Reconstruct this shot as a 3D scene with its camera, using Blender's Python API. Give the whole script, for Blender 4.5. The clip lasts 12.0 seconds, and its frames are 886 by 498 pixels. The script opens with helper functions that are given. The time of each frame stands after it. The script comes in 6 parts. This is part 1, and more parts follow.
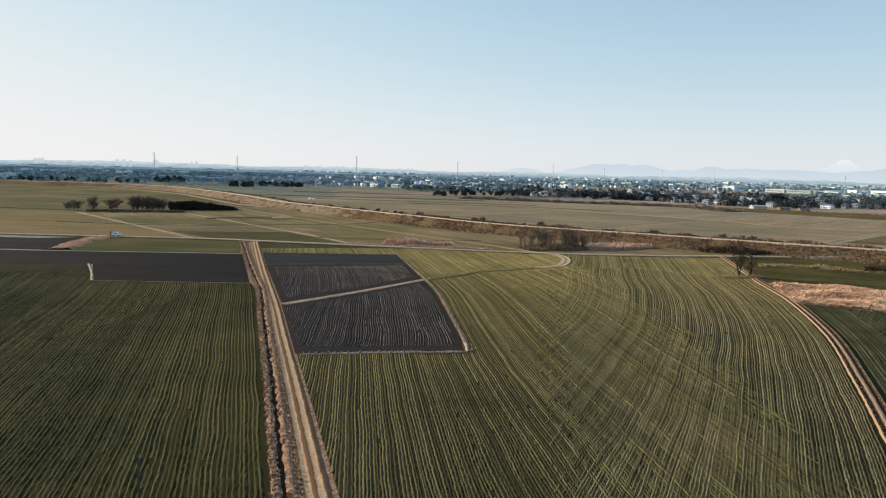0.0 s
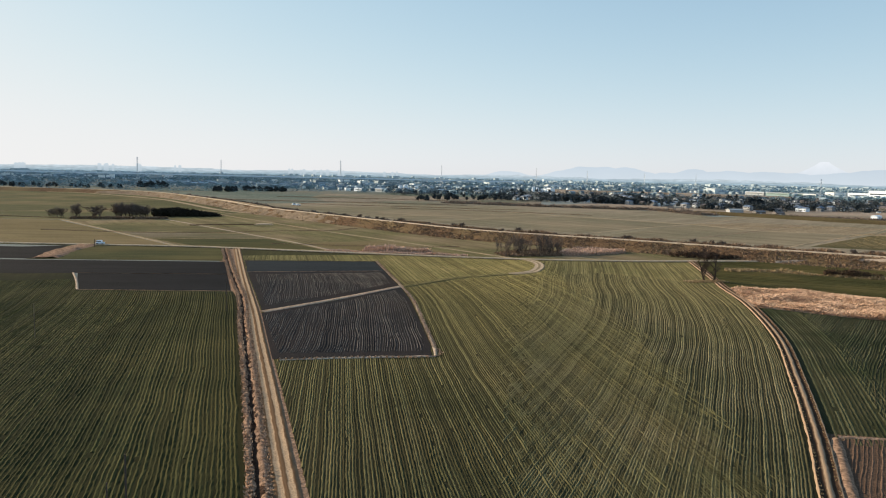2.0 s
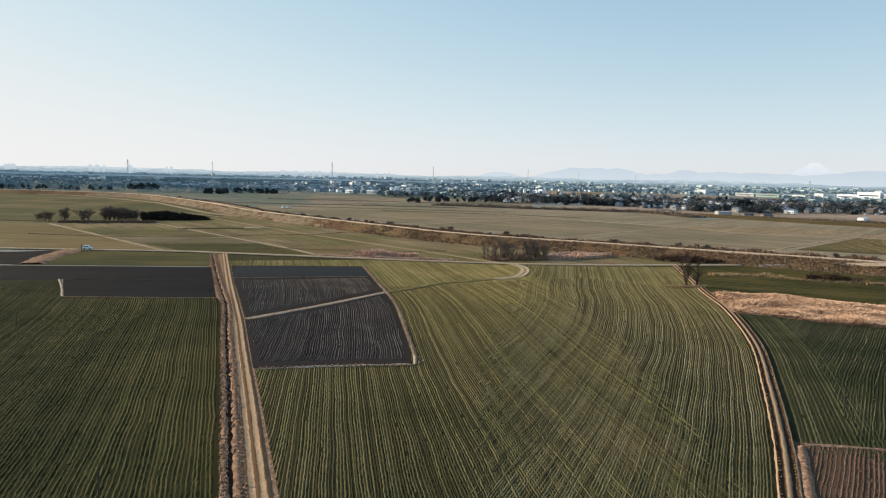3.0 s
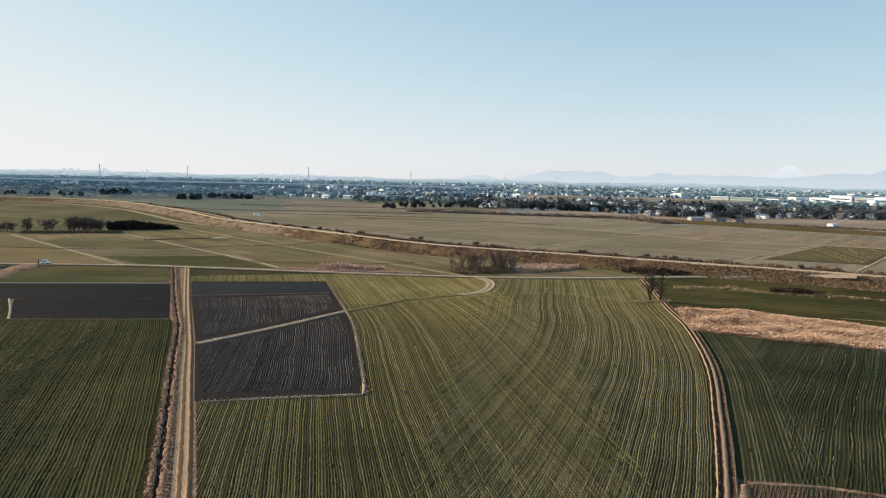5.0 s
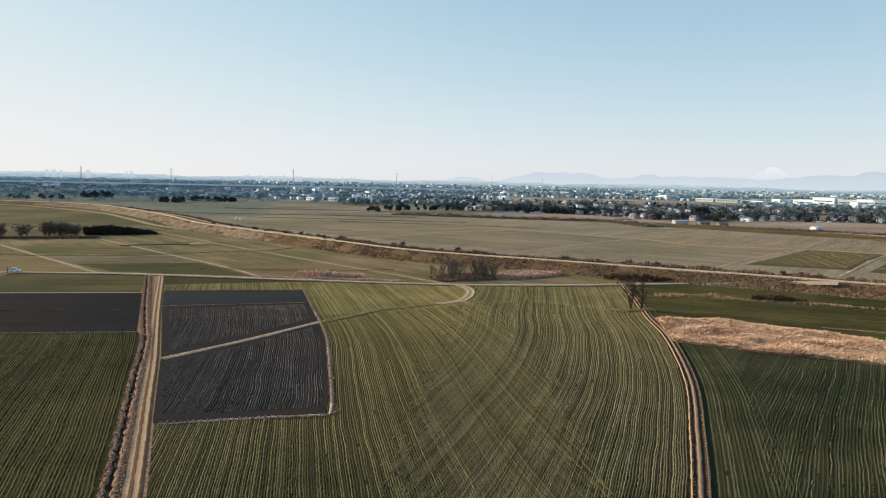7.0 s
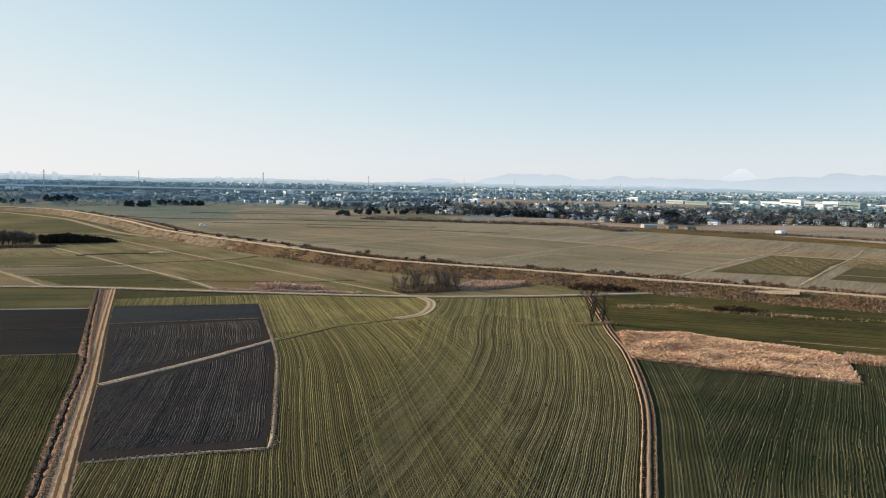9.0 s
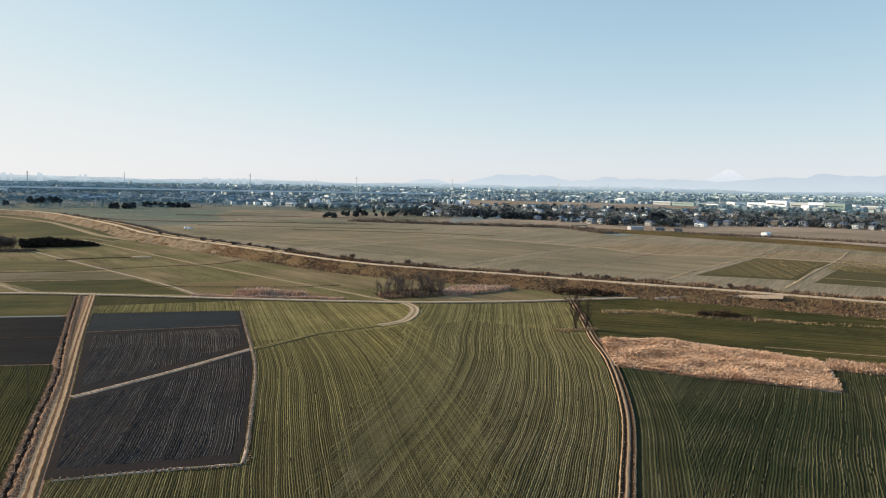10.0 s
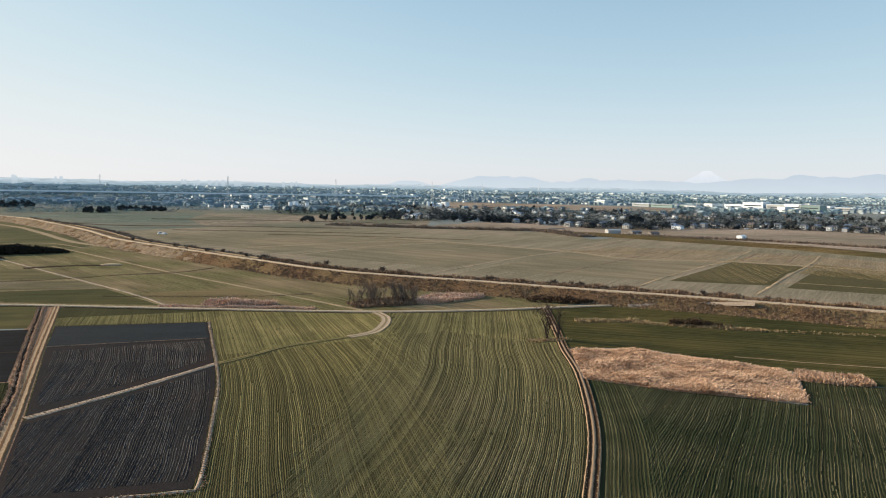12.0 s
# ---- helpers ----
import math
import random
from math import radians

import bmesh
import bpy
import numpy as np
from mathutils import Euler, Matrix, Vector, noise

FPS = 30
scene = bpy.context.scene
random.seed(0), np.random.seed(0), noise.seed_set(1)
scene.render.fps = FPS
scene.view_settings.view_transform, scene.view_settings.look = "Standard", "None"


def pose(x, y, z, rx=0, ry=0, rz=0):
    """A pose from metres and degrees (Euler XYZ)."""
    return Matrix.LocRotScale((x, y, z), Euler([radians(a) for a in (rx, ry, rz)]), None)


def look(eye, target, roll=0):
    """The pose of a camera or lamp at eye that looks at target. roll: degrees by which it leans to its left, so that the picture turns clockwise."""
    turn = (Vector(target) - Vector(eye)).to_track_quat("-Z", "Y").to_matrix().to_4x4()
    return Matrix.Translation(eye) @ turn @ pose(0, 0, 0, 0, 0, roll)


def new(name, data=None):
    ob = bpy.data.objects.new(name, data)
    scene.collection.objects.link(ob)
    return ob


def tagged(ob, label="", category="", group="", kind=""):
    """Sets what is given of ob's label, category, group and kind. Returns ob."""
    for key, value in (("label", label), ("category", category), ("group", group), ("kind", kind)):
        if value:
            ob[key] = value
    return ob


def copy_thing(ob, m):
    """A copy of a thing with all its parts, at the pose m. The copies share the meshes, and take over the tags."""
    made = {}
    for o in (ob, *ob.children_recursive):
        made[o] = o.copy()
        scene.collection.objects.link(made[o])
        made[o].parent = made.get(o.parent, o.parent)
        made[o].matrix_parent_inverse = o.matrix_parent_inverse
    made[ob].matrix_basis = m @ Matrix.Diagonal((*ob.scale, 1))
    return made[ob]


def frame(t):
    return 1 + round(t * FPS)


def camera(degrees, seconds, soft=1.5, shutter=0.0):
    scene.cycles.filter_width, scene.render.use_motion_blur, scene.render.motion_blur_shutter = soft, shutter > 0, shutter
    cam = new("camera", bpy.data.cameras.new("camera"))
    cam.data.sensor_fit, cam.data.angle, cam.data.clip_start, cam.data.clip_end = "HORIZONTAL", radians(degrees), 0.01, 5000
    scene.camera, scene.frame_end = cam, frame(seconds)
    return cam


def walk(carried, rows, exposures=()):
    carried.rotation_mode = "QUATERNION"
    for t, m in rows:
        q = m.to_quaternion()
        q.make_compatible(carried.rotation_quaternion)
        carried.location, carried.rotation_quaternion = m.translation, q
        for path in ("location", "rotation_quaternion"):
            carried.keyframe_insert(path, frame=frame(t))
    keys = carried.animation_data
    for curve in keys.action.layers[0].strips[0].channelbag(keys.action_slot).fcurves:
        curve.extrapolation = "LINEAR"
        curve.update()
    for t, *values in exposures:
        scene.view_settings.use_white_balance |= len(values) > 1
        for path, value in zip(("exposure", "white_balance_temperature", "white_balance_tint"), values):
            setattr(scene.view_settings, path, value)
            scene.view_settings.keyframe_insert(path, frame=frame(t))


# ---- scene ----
cam = camera(63.7, 12.0, soft=1.1)


def gaze(x, y, z, yaw, pitch, roll):
    """A camera pose from the eye, the heading to the left of north, the tilt and the roll."""
    a, p = radians(yaw), radians(pitch)
    way = Vector((-math.sin(a) * math.cos(p), math.cos(a) * math.cos(p), math.sin(p)))
    eye = Vector((x, y, z))
    return look(eye, eye + 50 * way, roll)


PATH = [
    (0, -18.20, 1.50, 29.300, 1.750, -6.210, 1.460),
    (0.5, -17.75, -0.70, 29.900, 1.380, -6.140, 1.395),
    (1, -17.20, -2.70, 30.450, 1.030, -6.070, 1.340),
    (1.5, -16.25, -4.40, 31.000, 0.810, -6.010, 1.310),
    (2, -15.10, -5.70, 31.550, 0.600, -5.960, 1.290),
    (2.5, -13.450, -6.40, 32.600, 0.200, -5.915, 1.270),
    (3, -12.720, -7.10, 33.250, 0.030, -5.880, 1.255),
    (5, -7.289, -4.148, 37.351, -1.556, -5.662, 1.186),
    (5.5, -6.696, -3.174, 37.657, -1.798, -5.614, 1.161),
    (6, -5.931, -2.182, 38.185, -2.002, -5.592, 1.178),
    (6.5, -5.277, -1.118, 38.516, -2.246, -5.542, 1.186),
    (7, -4.245, -0.040, 39.198, -2.570, -5.531, 1.177),
    (9, 0.822, 4.615, 42.611, -4.612, -5.409, 1.122),
    (9.5, 2.332, 5.792, 43.640, -5.209, -5.378, 1.116),
    (10, 2.962, 6.350, 44.148, -5.486, -5.343, 1.088),
    (10.5, 3.527, 6.895, 44.615, -5.771, -5.298, 1.093),
    (11, 4.265, 7.305, 45.116, -6.047, -5.285, 1.041),
    (11.5, 5.004, 7.673, 45.637, -6.326, -5.266, 0.996),
    (12, 6.549, 8.358, 46.737, -6.968, -5.225, 1.006),
]
walk(cam, [(t, gaze(*row)) for t, *row in PATH], exposures=[(0.0, 0.45), (12.0, 0.45)])

# ---- sky and sun ----
SUN_UP, SUN_AZ = 17.5, 294.0     # degrees above the horizon; compass bearing with north along +y
world = bpy.data.worlds.new("sky")
scene.world = world
world.use_nodes = True
wt = world.node_tree
sky = wt.nodes.new("ShaderNodeTexSky")
sky.sky_type = 'NISHITA'
sky.sun_disc = False
sky.sun_elevation = radians(SUN_UP)
sky.sun_rotation = radians(SUN_AZ)
sky.altitude = 0
sky.air_density, sky.dust_density, sky.ozone_density = 0.75, 0.3, 1.0
wt.nodes["Background"].inputs["Strength"].default_value = 0.084


def hazy_sky():
    """Winter haze: each channel of the clear sky fills up towards the haze's own white."""
    part_, join_ = wt.nodes.new("ShaderNodeSeparateColor"), wt.nodes.new("ShaderNodeCombineColor")
    wt.links.new(sky.outputs[0], part_.inputs[0])

    def calc(op, a, c):
        n = wt.nodes.new("ShaderNodeMath")
        n.operation = op
        for sock, v in zip(n.inputs, (a, c)):
            if isinstance(v, (int, float)):
                sock.default_value = v
            else:
                wt.links.new(v, sock)
        return n.outputs[0]

    red, green, blue = part_.outputs[0], part_.outputs[1], part_.outputs[2]
    blue = calc('ADD', calc('MULTIPLY', blue, 0.5), calc('MULTIPLY', green, 0.6))
    for i, (c, white, depth) in enumerate(((red, 7.7, 2.65), (green, 7.7, 2.35), (blue, 7.65, 1.95))):
        clear = calc('POWER', 2.71828, calc('MULTIPLY', c, -1.0 / depth))
        wt.links.new(calc('MULTIPLY', calc('SUBTRACT', 1.0, clear), white), join_.inputs[i])
    wt.links.new(join_.outputs[0], wt.nodes["Background"].inputs["Color"])


hazy_sky()
sun = new("sun", bpy.data.lights.new("sun", 'SUN'))
sun.data.energy, sun.data.angle, sun.data.color = 5.0, radians(0.6), (1.0, 0.81, 0.57)
sa, se = radians(SUN_AZ), radians(SUN_UP)
to_sun = Vector((math.sin(sa) * math.cos(se), math.cos(sa) * math.cos(se), math.sin(se)))
sun.matrix_world = look(to_sun * 100, (0, 0, 0))

# ---- materials ----
S = 1.15  # metres to a plan unit


def mat(name, base, dark, scale=0.5, rough=0.9, fine=6.0, bump=0.4, far=None, wide=0.03, island=0.0, streak=None, deep=0.3, north=None):
    """A rough natural surface: two colours mixed at two scales, a third over wide patches, and fine relief.
    north: a colour that takes over unevenly between two distances along y."""
    m = bpy.data.materials.new(name)
    m.use_nodes = True
    nt = m.node_tree
    b = nt.nodes["Principled BSDF"]
    b.inputs["Roughness"].default_value = rough
    b.inputs["Specular IOR Level"].default_value = 0.02
    geo = nt.nodes.new("ShaderNodeNewGeometry")

    def noise_at(s, detail=4.0, lo=0.35, hi=0.65):
        n = nt.nodes.new("ShaderNodeTexNoise")
        n.inputs["Scale"].default_value, n.inputs["Detail"].default_value = s, detail
        nt.links.new(geo.outputs["Position"], n.inputs["Vector"])
        r = nt.nodes.new("ShaderNodeMapRange")
        r.inputs["From Min"].default_value, r.inputs["From Max"].default_value = lo, hi
        nt.links.new(n.outputs["Fac"], r.inputs["Value"])
        return r.outputs[0], n.outputs["Fac"]

    def mix(fac, a, c):
        x = nt.nodes.new("ShaderNodeMix")
        x.data_type = 'RGBA'
        nt.links.new(fac, x.inputs["Factor"])
        for sock, v in ((x.inputs["A"], a), (x.inputs["B"], c)):
            if isinstance(v, tuple):
                sock.default_value = (*v, 1)
            else:
                nt.links.new(v, sock)
        return x.outputs["Result"]

    f1, _ = noise_at(scale)
    f2, raw = noise_at(fine, 6.0, 0.3, 0.7)
    c = mix(f1, base, dark)
    c2 = mix(f2, tuple(min(1.0, v * 1.38) for v in base), tuple(v * 0.6 for v in dark))
    half = nt.nodes.new("ShaderNodeMix")
    half.data_type = 'RGBA'
    half.inputs["Factor"].default_value = 0.62
    nt.links.new(c, half.inputs["A"])
    nt.links.new(c2, half.inputs["B"])
    c = half.outputs["Result"]
    if far:
        f3, _ = noise_at(wide, 3.0, 0.42, 0.66)
        c = mix(f3, c, far)
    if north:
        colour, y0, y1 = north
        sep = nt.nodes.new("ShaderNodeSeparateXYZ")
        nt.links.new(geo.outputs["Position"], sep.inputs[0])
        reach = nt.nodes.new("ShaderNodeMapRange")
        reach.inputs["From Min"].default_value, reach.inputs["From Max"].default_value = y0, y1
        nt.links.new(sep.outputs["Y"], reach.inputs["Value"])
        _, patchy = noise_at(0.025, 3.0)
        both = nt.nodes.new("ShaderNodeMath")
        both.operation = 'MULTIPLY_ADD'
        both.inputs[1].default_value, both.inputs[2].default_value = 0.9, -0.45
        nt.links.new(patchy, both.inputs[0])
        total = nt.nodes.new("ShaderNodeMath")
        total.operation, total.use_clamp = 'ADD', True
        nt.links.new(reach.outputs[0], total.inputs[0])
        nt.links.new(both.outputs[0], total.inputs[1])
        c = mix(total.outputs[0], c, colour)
    if streak is not None:
        # long uneven streaks in the direction of the tillage
        for across, length, amount in ((1.1, 0.05, deep), (0.12, 0.012, deep * 0.8)):
            turn = nt.nodes.new("ShaderNodeMapping")
            turn.vector_type = 'POINT'
            turn.inputs["Rotation"].default_value = (0, 0, -radians(streak))
            grow_ = nt.nodes.new("ShaderNodeVectorMath")
            grow_.operation = 'MULTIPLY'
            grow_.inputs[1].default_value = (length, across, 0.1)
            nt.links.new(geo.outputs["Position"], turn.inputs["Vector"])
            nt.links.new(turn.outputs[0], grow_.inputs[0])
            n = nt.nodes.new("ShaderNodeTexNoise")
            n.inputs["Scale"].default_value, n.inputs["Detail"].default_value = 1.0, 3.0
            nt.links.new(grow_.outputs[0], n.inputs["Vector"])
            r = nt.nodes.new("ShaderNodeMapRange")
            r.inputs["From Min"].default_value, r.inputs["From Max"].default_value = 0.3, 0.7
            r.inputs["To Min"].default_value, r.inputs["To Max"].default_value = 1 - amount, 1 + amount
            nt.links.new(n.outputs["Fac"], r.inputs["Value"])
            hs = nt.nodes.new("ShaderNodeHueSaturation")
            nt.links.new(r.outputs[0], hs.inputs["Value"])
            nt.links.new(c, hs.inputs["Color"])
            c = hs.outputs["Color"]
    if island:
        hsv = nt.nodes.new("ShaderNodeHueSaturation")
        rr = nt.nodes.new("ShaderNodeMapRange")
        rr.inputs["To Min"].default_value, rr.inputs["To Max"].default_value = 1 - island, 1 + island
        nt.links.new(geo.outputs["Random Per Island"], rr.inputs["Value"])
        nt.links.new(rr.outputs[0], hsv.inputs["Value"])
        nt.links.new(c, hsv.inputs["Color"])
        c = hsv.outputs["Color"]
    nt.links.new(c, b.inputs["Base Color"])
    if bump:
        bp = nt.nodes.new("ShaderNodeBump")
        bp.inputs["Strength"].default_value, bp.inputs["Distance"].default_value = bump, 0.15
        nt.links.new(raw, bp.inputs["Height"])
        nt.links.new(bp.outputs[0], b.inputs["Normal"])
    return m


def paint(name, colour, rough=0.6, vary=0.12, metal=0.0, scale=0.6):
    """Paint, render or tile: one colour with weathering, and a change from one object to the next."""
    m = bpy.data.materials.new(name)
    m.use_nodes = True
    nt = m.node_tree
    b = nt.nodes["Principled BSDF"]
    b.inputs["Roughness"].default_value, b.inputs["Metallic"].default_value = rough, metal
    geo, info = nt.nodes.new("ShaderNodeNewGeometry"), nt.nodes.new("ShaderNodeObjectInfo")
    n = nt.nodes.new("ShaderNodeTexNoise")
    n.inputs["Scale"].default_value = scale
    nt.links.new(geo.outputs["Position"], n.inputs["Vector"])
    add = nt.nodes.new("ShaderNodeMath")
    add.operation = 'ADD'
    nt.links.new(n.outputs["Fac"], add.inputs[0])
    nt.links.new(info.outputs["Random"], add.inputs[1])
    r = nt.nodes.new("ShaderNodeMapRange")
    r.inputs["From Max"].default_value = 1.6
    r.inputs["To Min"].default_value, r.inputs["To Max"].default_value = 1 - vary, 1 + vary
    nt.links.new(add.outputs[0], r.inputs["Value"])
    hsv = nt.nodes.new("ShaderNodeHueSaturation")
    hsv.inputs["Color"].default_value = (*colour, 1)
    nt.links.new(r.outputs[0], hsv.inputs["Value"])
    nt.links.new(hsv.outputs[0], b.inputs["Base Color"])
    return m


def track_mat(name, rut, grass, edge, gauge, width):
    """A dirt track: two bare wheel ruts a gauge apart, dry grass between and at the ragged edges."""
    m = mat(name, rut, tuple(v * 0.8 for v in rut), 0.6, fine=5.0, bump=0.5)
    nt = m.node_tree
    b = nt.nodes["Principled BSDF"]
    bare = b.inputs["Base Color"].links[0].from_socket
    uv = nt.nodes.new("ShaderNodeUVMap")
    sep = nt.nodes.new("ShaderNodeSeparateXYZ")
    nt.links.new(uv.outputs[0], sep.inputs[0])
    geo = nt.nodes.new("ShaderNodeNewGeometry")
    n = nt.nodes.new("ShaderNodeTexNoise")
    n.inputs["Scale"].default_value, n.inputs["Detail"].default_value = 0.9, 6
    nt.links.new(geo.outputs["Position"], n.inputs["Vector"])

    def math_(op, a, c):
        x = nt.nodes.new("ShaderNodeMath")
        x.operation = op
        for sock, v in zip(x.inputs, (a, c)):
            if isinstance(v, (int, float)):
                sock.default_value = v
            else:
                nt.links.new(v, sock)
        return x.outputs[0]

    u = math_('ABSOLUTE', sep.outputs[0], 0)
    off = math_('ABSOLUTE', math_('SUBTRACT', u, gauge / 2), 0)
    off = math_('ADD', off, math_('MULTIPLY', math_('SUBTRACT', n.outputs["Fac"], 0.5), 0.24))
    for lo, hi, col in ((gauge * 0.22, gauge * 0.34, grass), (width * 0.5 - gauge * 0.5 - 0.1, width * 0.5 - gauge * 0.5 + 0.25, edge)):
        r = nt.nodes.new("ShaderNodeMapRange")
        r.inputs["From Min"].default_value, r.inputs["From Max"].default_value = lo, hi
        nt.links.new(off, r.inputs["Value"])
        x = nt.nodes.new("ShaderNodeMix")
        x.data_type = 'RGBA'
        nt.links.new(r.outputs[0], x.inputs["Factor"])
        nt.links.new(bare, x.inputs["A"])
        x.inputs["B"].default_value = (*col, 1)
        bare = x.outputs["Result"]
    nt.links.new(bare, b.inputs["Base Color"])
    return m


# the large field's ground and rows turn brighter with distance along y
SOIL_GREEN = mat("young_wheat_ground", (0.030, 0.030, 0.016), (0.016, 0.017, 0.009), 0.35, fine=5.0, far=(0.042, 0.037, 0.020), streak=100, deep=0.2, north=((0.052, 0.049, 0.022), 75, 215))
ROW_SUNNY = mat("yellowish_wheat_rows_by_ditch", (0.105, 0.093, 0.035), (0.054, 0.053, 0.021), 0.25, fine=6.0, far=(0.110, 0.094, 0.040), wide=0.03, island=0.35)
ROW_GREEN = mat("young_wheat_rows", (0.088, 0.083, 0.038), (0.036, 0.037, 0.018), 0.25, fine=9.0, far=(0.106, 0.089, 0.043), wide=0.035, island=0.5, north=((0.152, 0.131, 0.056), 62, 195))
# lighter copy of ROW_GREEN: light on the rows by the track, put into colour
ROW_LIT = mat("lit_young_wheat_rows", (0.124, 0.112, 0.057), (0.046, 0.047, 0.024), 0.25, fine=9.0, far=(0.160, 0.134, 0.074), wide=0.035, island=0.5, north=((0.174, 0.149, 0.069), 85, 225))
SOIL_LEFT = mat("wheat_ground_by_ditch", (0.023, 0.025, 0.011), (0.014, 0.016, 0.008), 0.35, fine=4.0, far=(0.038, 0.035, 0.014), streak=110, deep=0.2)
ROW_LEFT = mat("wheat_rows_by_ditch", (0.050, 0.051, 0.020), (0.025, 0.029, 0.013), 0.25, fine=8.0, far=(0.078, 0.069, 0.028), wide=0.03, island=0.3)
SOIL_DEEP = mat("dark_green_ground", (0.029, 0.035, 0.016), (0.018, 0.022, 0.011), 0.35, fine=5.0, far=(0.046, 0.042, 0.020), streak=75, deep=0.2)
ROW_DEEP = mat("dark_green_rows", (0.046, 0.052, 0.024), (0.024, 0.030, 0.014), 0.25, fine=6.0, far=(0.082, 0.076, 0.040), wide=0.05, island=0.35)
ROW_THIN = mat("thin_pale_wheat_lines", (0.120, 0.105, 0.058), (0.060, 0.056, 0.030), 0.25, fine=6.0, island=0.5)
MEADOW = mat("dark_meadow", (0.048, 0.050, 0.019), (0.031, 0.034, 0.013), 0.12, fine=2.5, far=(0.092, 0.076, 0.029), wide=0.022, streak=155, deep=0.12)
MEADOW_ROW = mat("meadow_grass", (0.066, 0.063, 0.025), (0.038, 0.041, 0.017), 0.2, fine=5.0, far=(0.105, 0.086, 0.034), wide=0.03, island=0.35)
PLOUGH = mat("ploughed_soil", (0.032, 0.0295, 0.030), (0.023, 0.0215, 0.022), 0.3, fine=3.0, bump=0.7, far=(0.037, 0.029, 0.027), wide=0.05)
PLOUGH_ROW = mat("ploughed_ridges", (0.104, 0.096, 0.089), (0.036, 0.035, 0.034), 0.16, fine=5.0, bump=0.7, island=0.45)
BLACK_SOIL = mat("black_soil", (0.0175, 0.0178, 0.0200), (0.0125, 0.0128, 0.0145), 0.2, fine=3.0, streak=5, deep=0.25)
WET_SOIL = mat("dark_bluish_soil", (0.032, 0.037, 0.041), (0.024, 0.028, 0.031), 0.2, fine=3.0, streak=8, deep=0.15)
FIELD_PATH = mat("field_path", (0.400, 0.305, 0.200), (0.230, 0.175, 0.105), 0.3, fine=2.0)
SAND = mat("eroded_sand", (0.300, 0.228, 0.158), (0.150, 0.110, 0.075), 0.12, fine=0.8, bump=1.0)
# grey green ground with the bluish tint of far air painted in
TEAL_PLAIN = mat("haze_tinted_grey_green_plain", (0.150, 0.172, 0.135), (0.105, 0.132, 0.112), 0.01, fine=0.15, far=(0.215, 0.190, 0.145), wide=0.005, streak=5, deep=0.35)
PALE_GRASS = mat("short_dry_grass", (0.172, 0.146, 0.070), (0.112, 0.103, 0.046), 0.06, fine=0.8, far=(0.225, 0.170, 0.100), wide=0.02, streak=128, deep=0.32)
OLIVE_GRASS = mat("olive_grass", (0.105, 0.100, 0.046), (0.070, 0.070, 0.034), 0.1, fine=1.2, far=(0.160, 0.128, 0.066), wide=0.016, streak=8, deep=0.25)
TAN_FIELD = mat("tan_stubble", (0.178, 0.136, 0.066), (0.125, 0.100, 0.048), 0.06, fine=1.0, far=(0.205, 0.155, 0.082), wide=0.012, streak=0, deep=0.2)
MAUVE_FIELD = mat("greyish_pink_stubble", (0.215, 0.172, 0.118), (0.150, 0.122, 0.080), 0.06, fine=1.0, far=(0.110, 0.098, 0.050), wide=0.02, streak=8, deep=0.3)
PADDY = mat("brown_green_paddy", (0.250, 0.212, 0.142), (0.168, 0.150, 0.100), 0.05, fine=0.7, far=(0.288, 0.232, 0.166), wide=0.008, streak=52, deep=0.2)
PADDY_DEEP = mat("olive_paddy", (0.105, 0.090, 0.043), (0.070, 0.064, 0.030), 0.05, fine=0.7)
PADDY_RIDGE = mat("paddy_ridges", (0.128, 0.104, 0.060), (0.084, 0.072, 0.040), 0.2, fine=2.0, bump=0.3, island=0.25)
PLAIN_TAN = mat("far_pinkish_grass", (0.300, 0.240, 0.180), (0.180, 0.152, 0.112), 0.012, fine=0.2, far=(0.150, 0.150, 0.105), wide=0.009, streak=6, deep=0.45)
STUBBLE = mat("pinkish_stubble", (0.400, 0.310, 0.240), (0.280, 0.220, 0.168), 0.02, fine=0.4, far=(0.23, 0.19, 0.14), wide=0.007, streak=-25, deep=0.35)
BROWN_FIELD = mat("bare_brown_earth", (0.125, 0.080, 0.055), (0.066, 0.044, 0.032), 0.5, fine=4.0, bump=0.8)
BROWN_RIDGE = mat("brown_earth_ridges", (0.150, 0.094, 0.064), (0.066, 0.042, 0.030), 0.4, fine=6.0, island=0.3)
DRY_BANK = mat("dry_grass_bank", (0.430, 0.310, 0.190), (0.210, 0.140, 0.085), 0.45, fine=2.0, bump=0.9)
LEVEE = mat("levee_grass", (0.190, 0.116, 0.066), (0.076, 0.046, 0.029), 0.30, fine=1.1, bump=1.0, far=(0.205, 0.148, 0.076), wide=0.03)
OCHRE = mat("ochre_grass", (0.150, 0.105, 0.050), (0.088, 0.065, 0.032), 0.03, fine=0.5, far=(0.085, 0.072, 0.034), wide=0.012, streak=-45, deep=0.3)
DITCH = mat("ditch_mud", (0.062, 0.036, 0.025), (0.026, 0.016, 0.012), 0.8, fine=3.0)
PATH_PALE = mat("pale_gravel", (0.540, 0.430, 0.310), (0.380, 0.290, 0.200), 0.3, fine=2.0)
PATH_GREY = mat("worn_earth_path", (0.480, 0.385, 0.300), (0.260, 0.200, 0.150), 0.5, fine=2.5, bump=0.8)
REED = mat("dry_reed", (0.740, 0.515, 0.370), (0.420, 0.270, 0.180), 0.35, fine=1.6, bump=0.8, island=0.4, far=(0.420, 0.265, 0.175), wide=0.16)
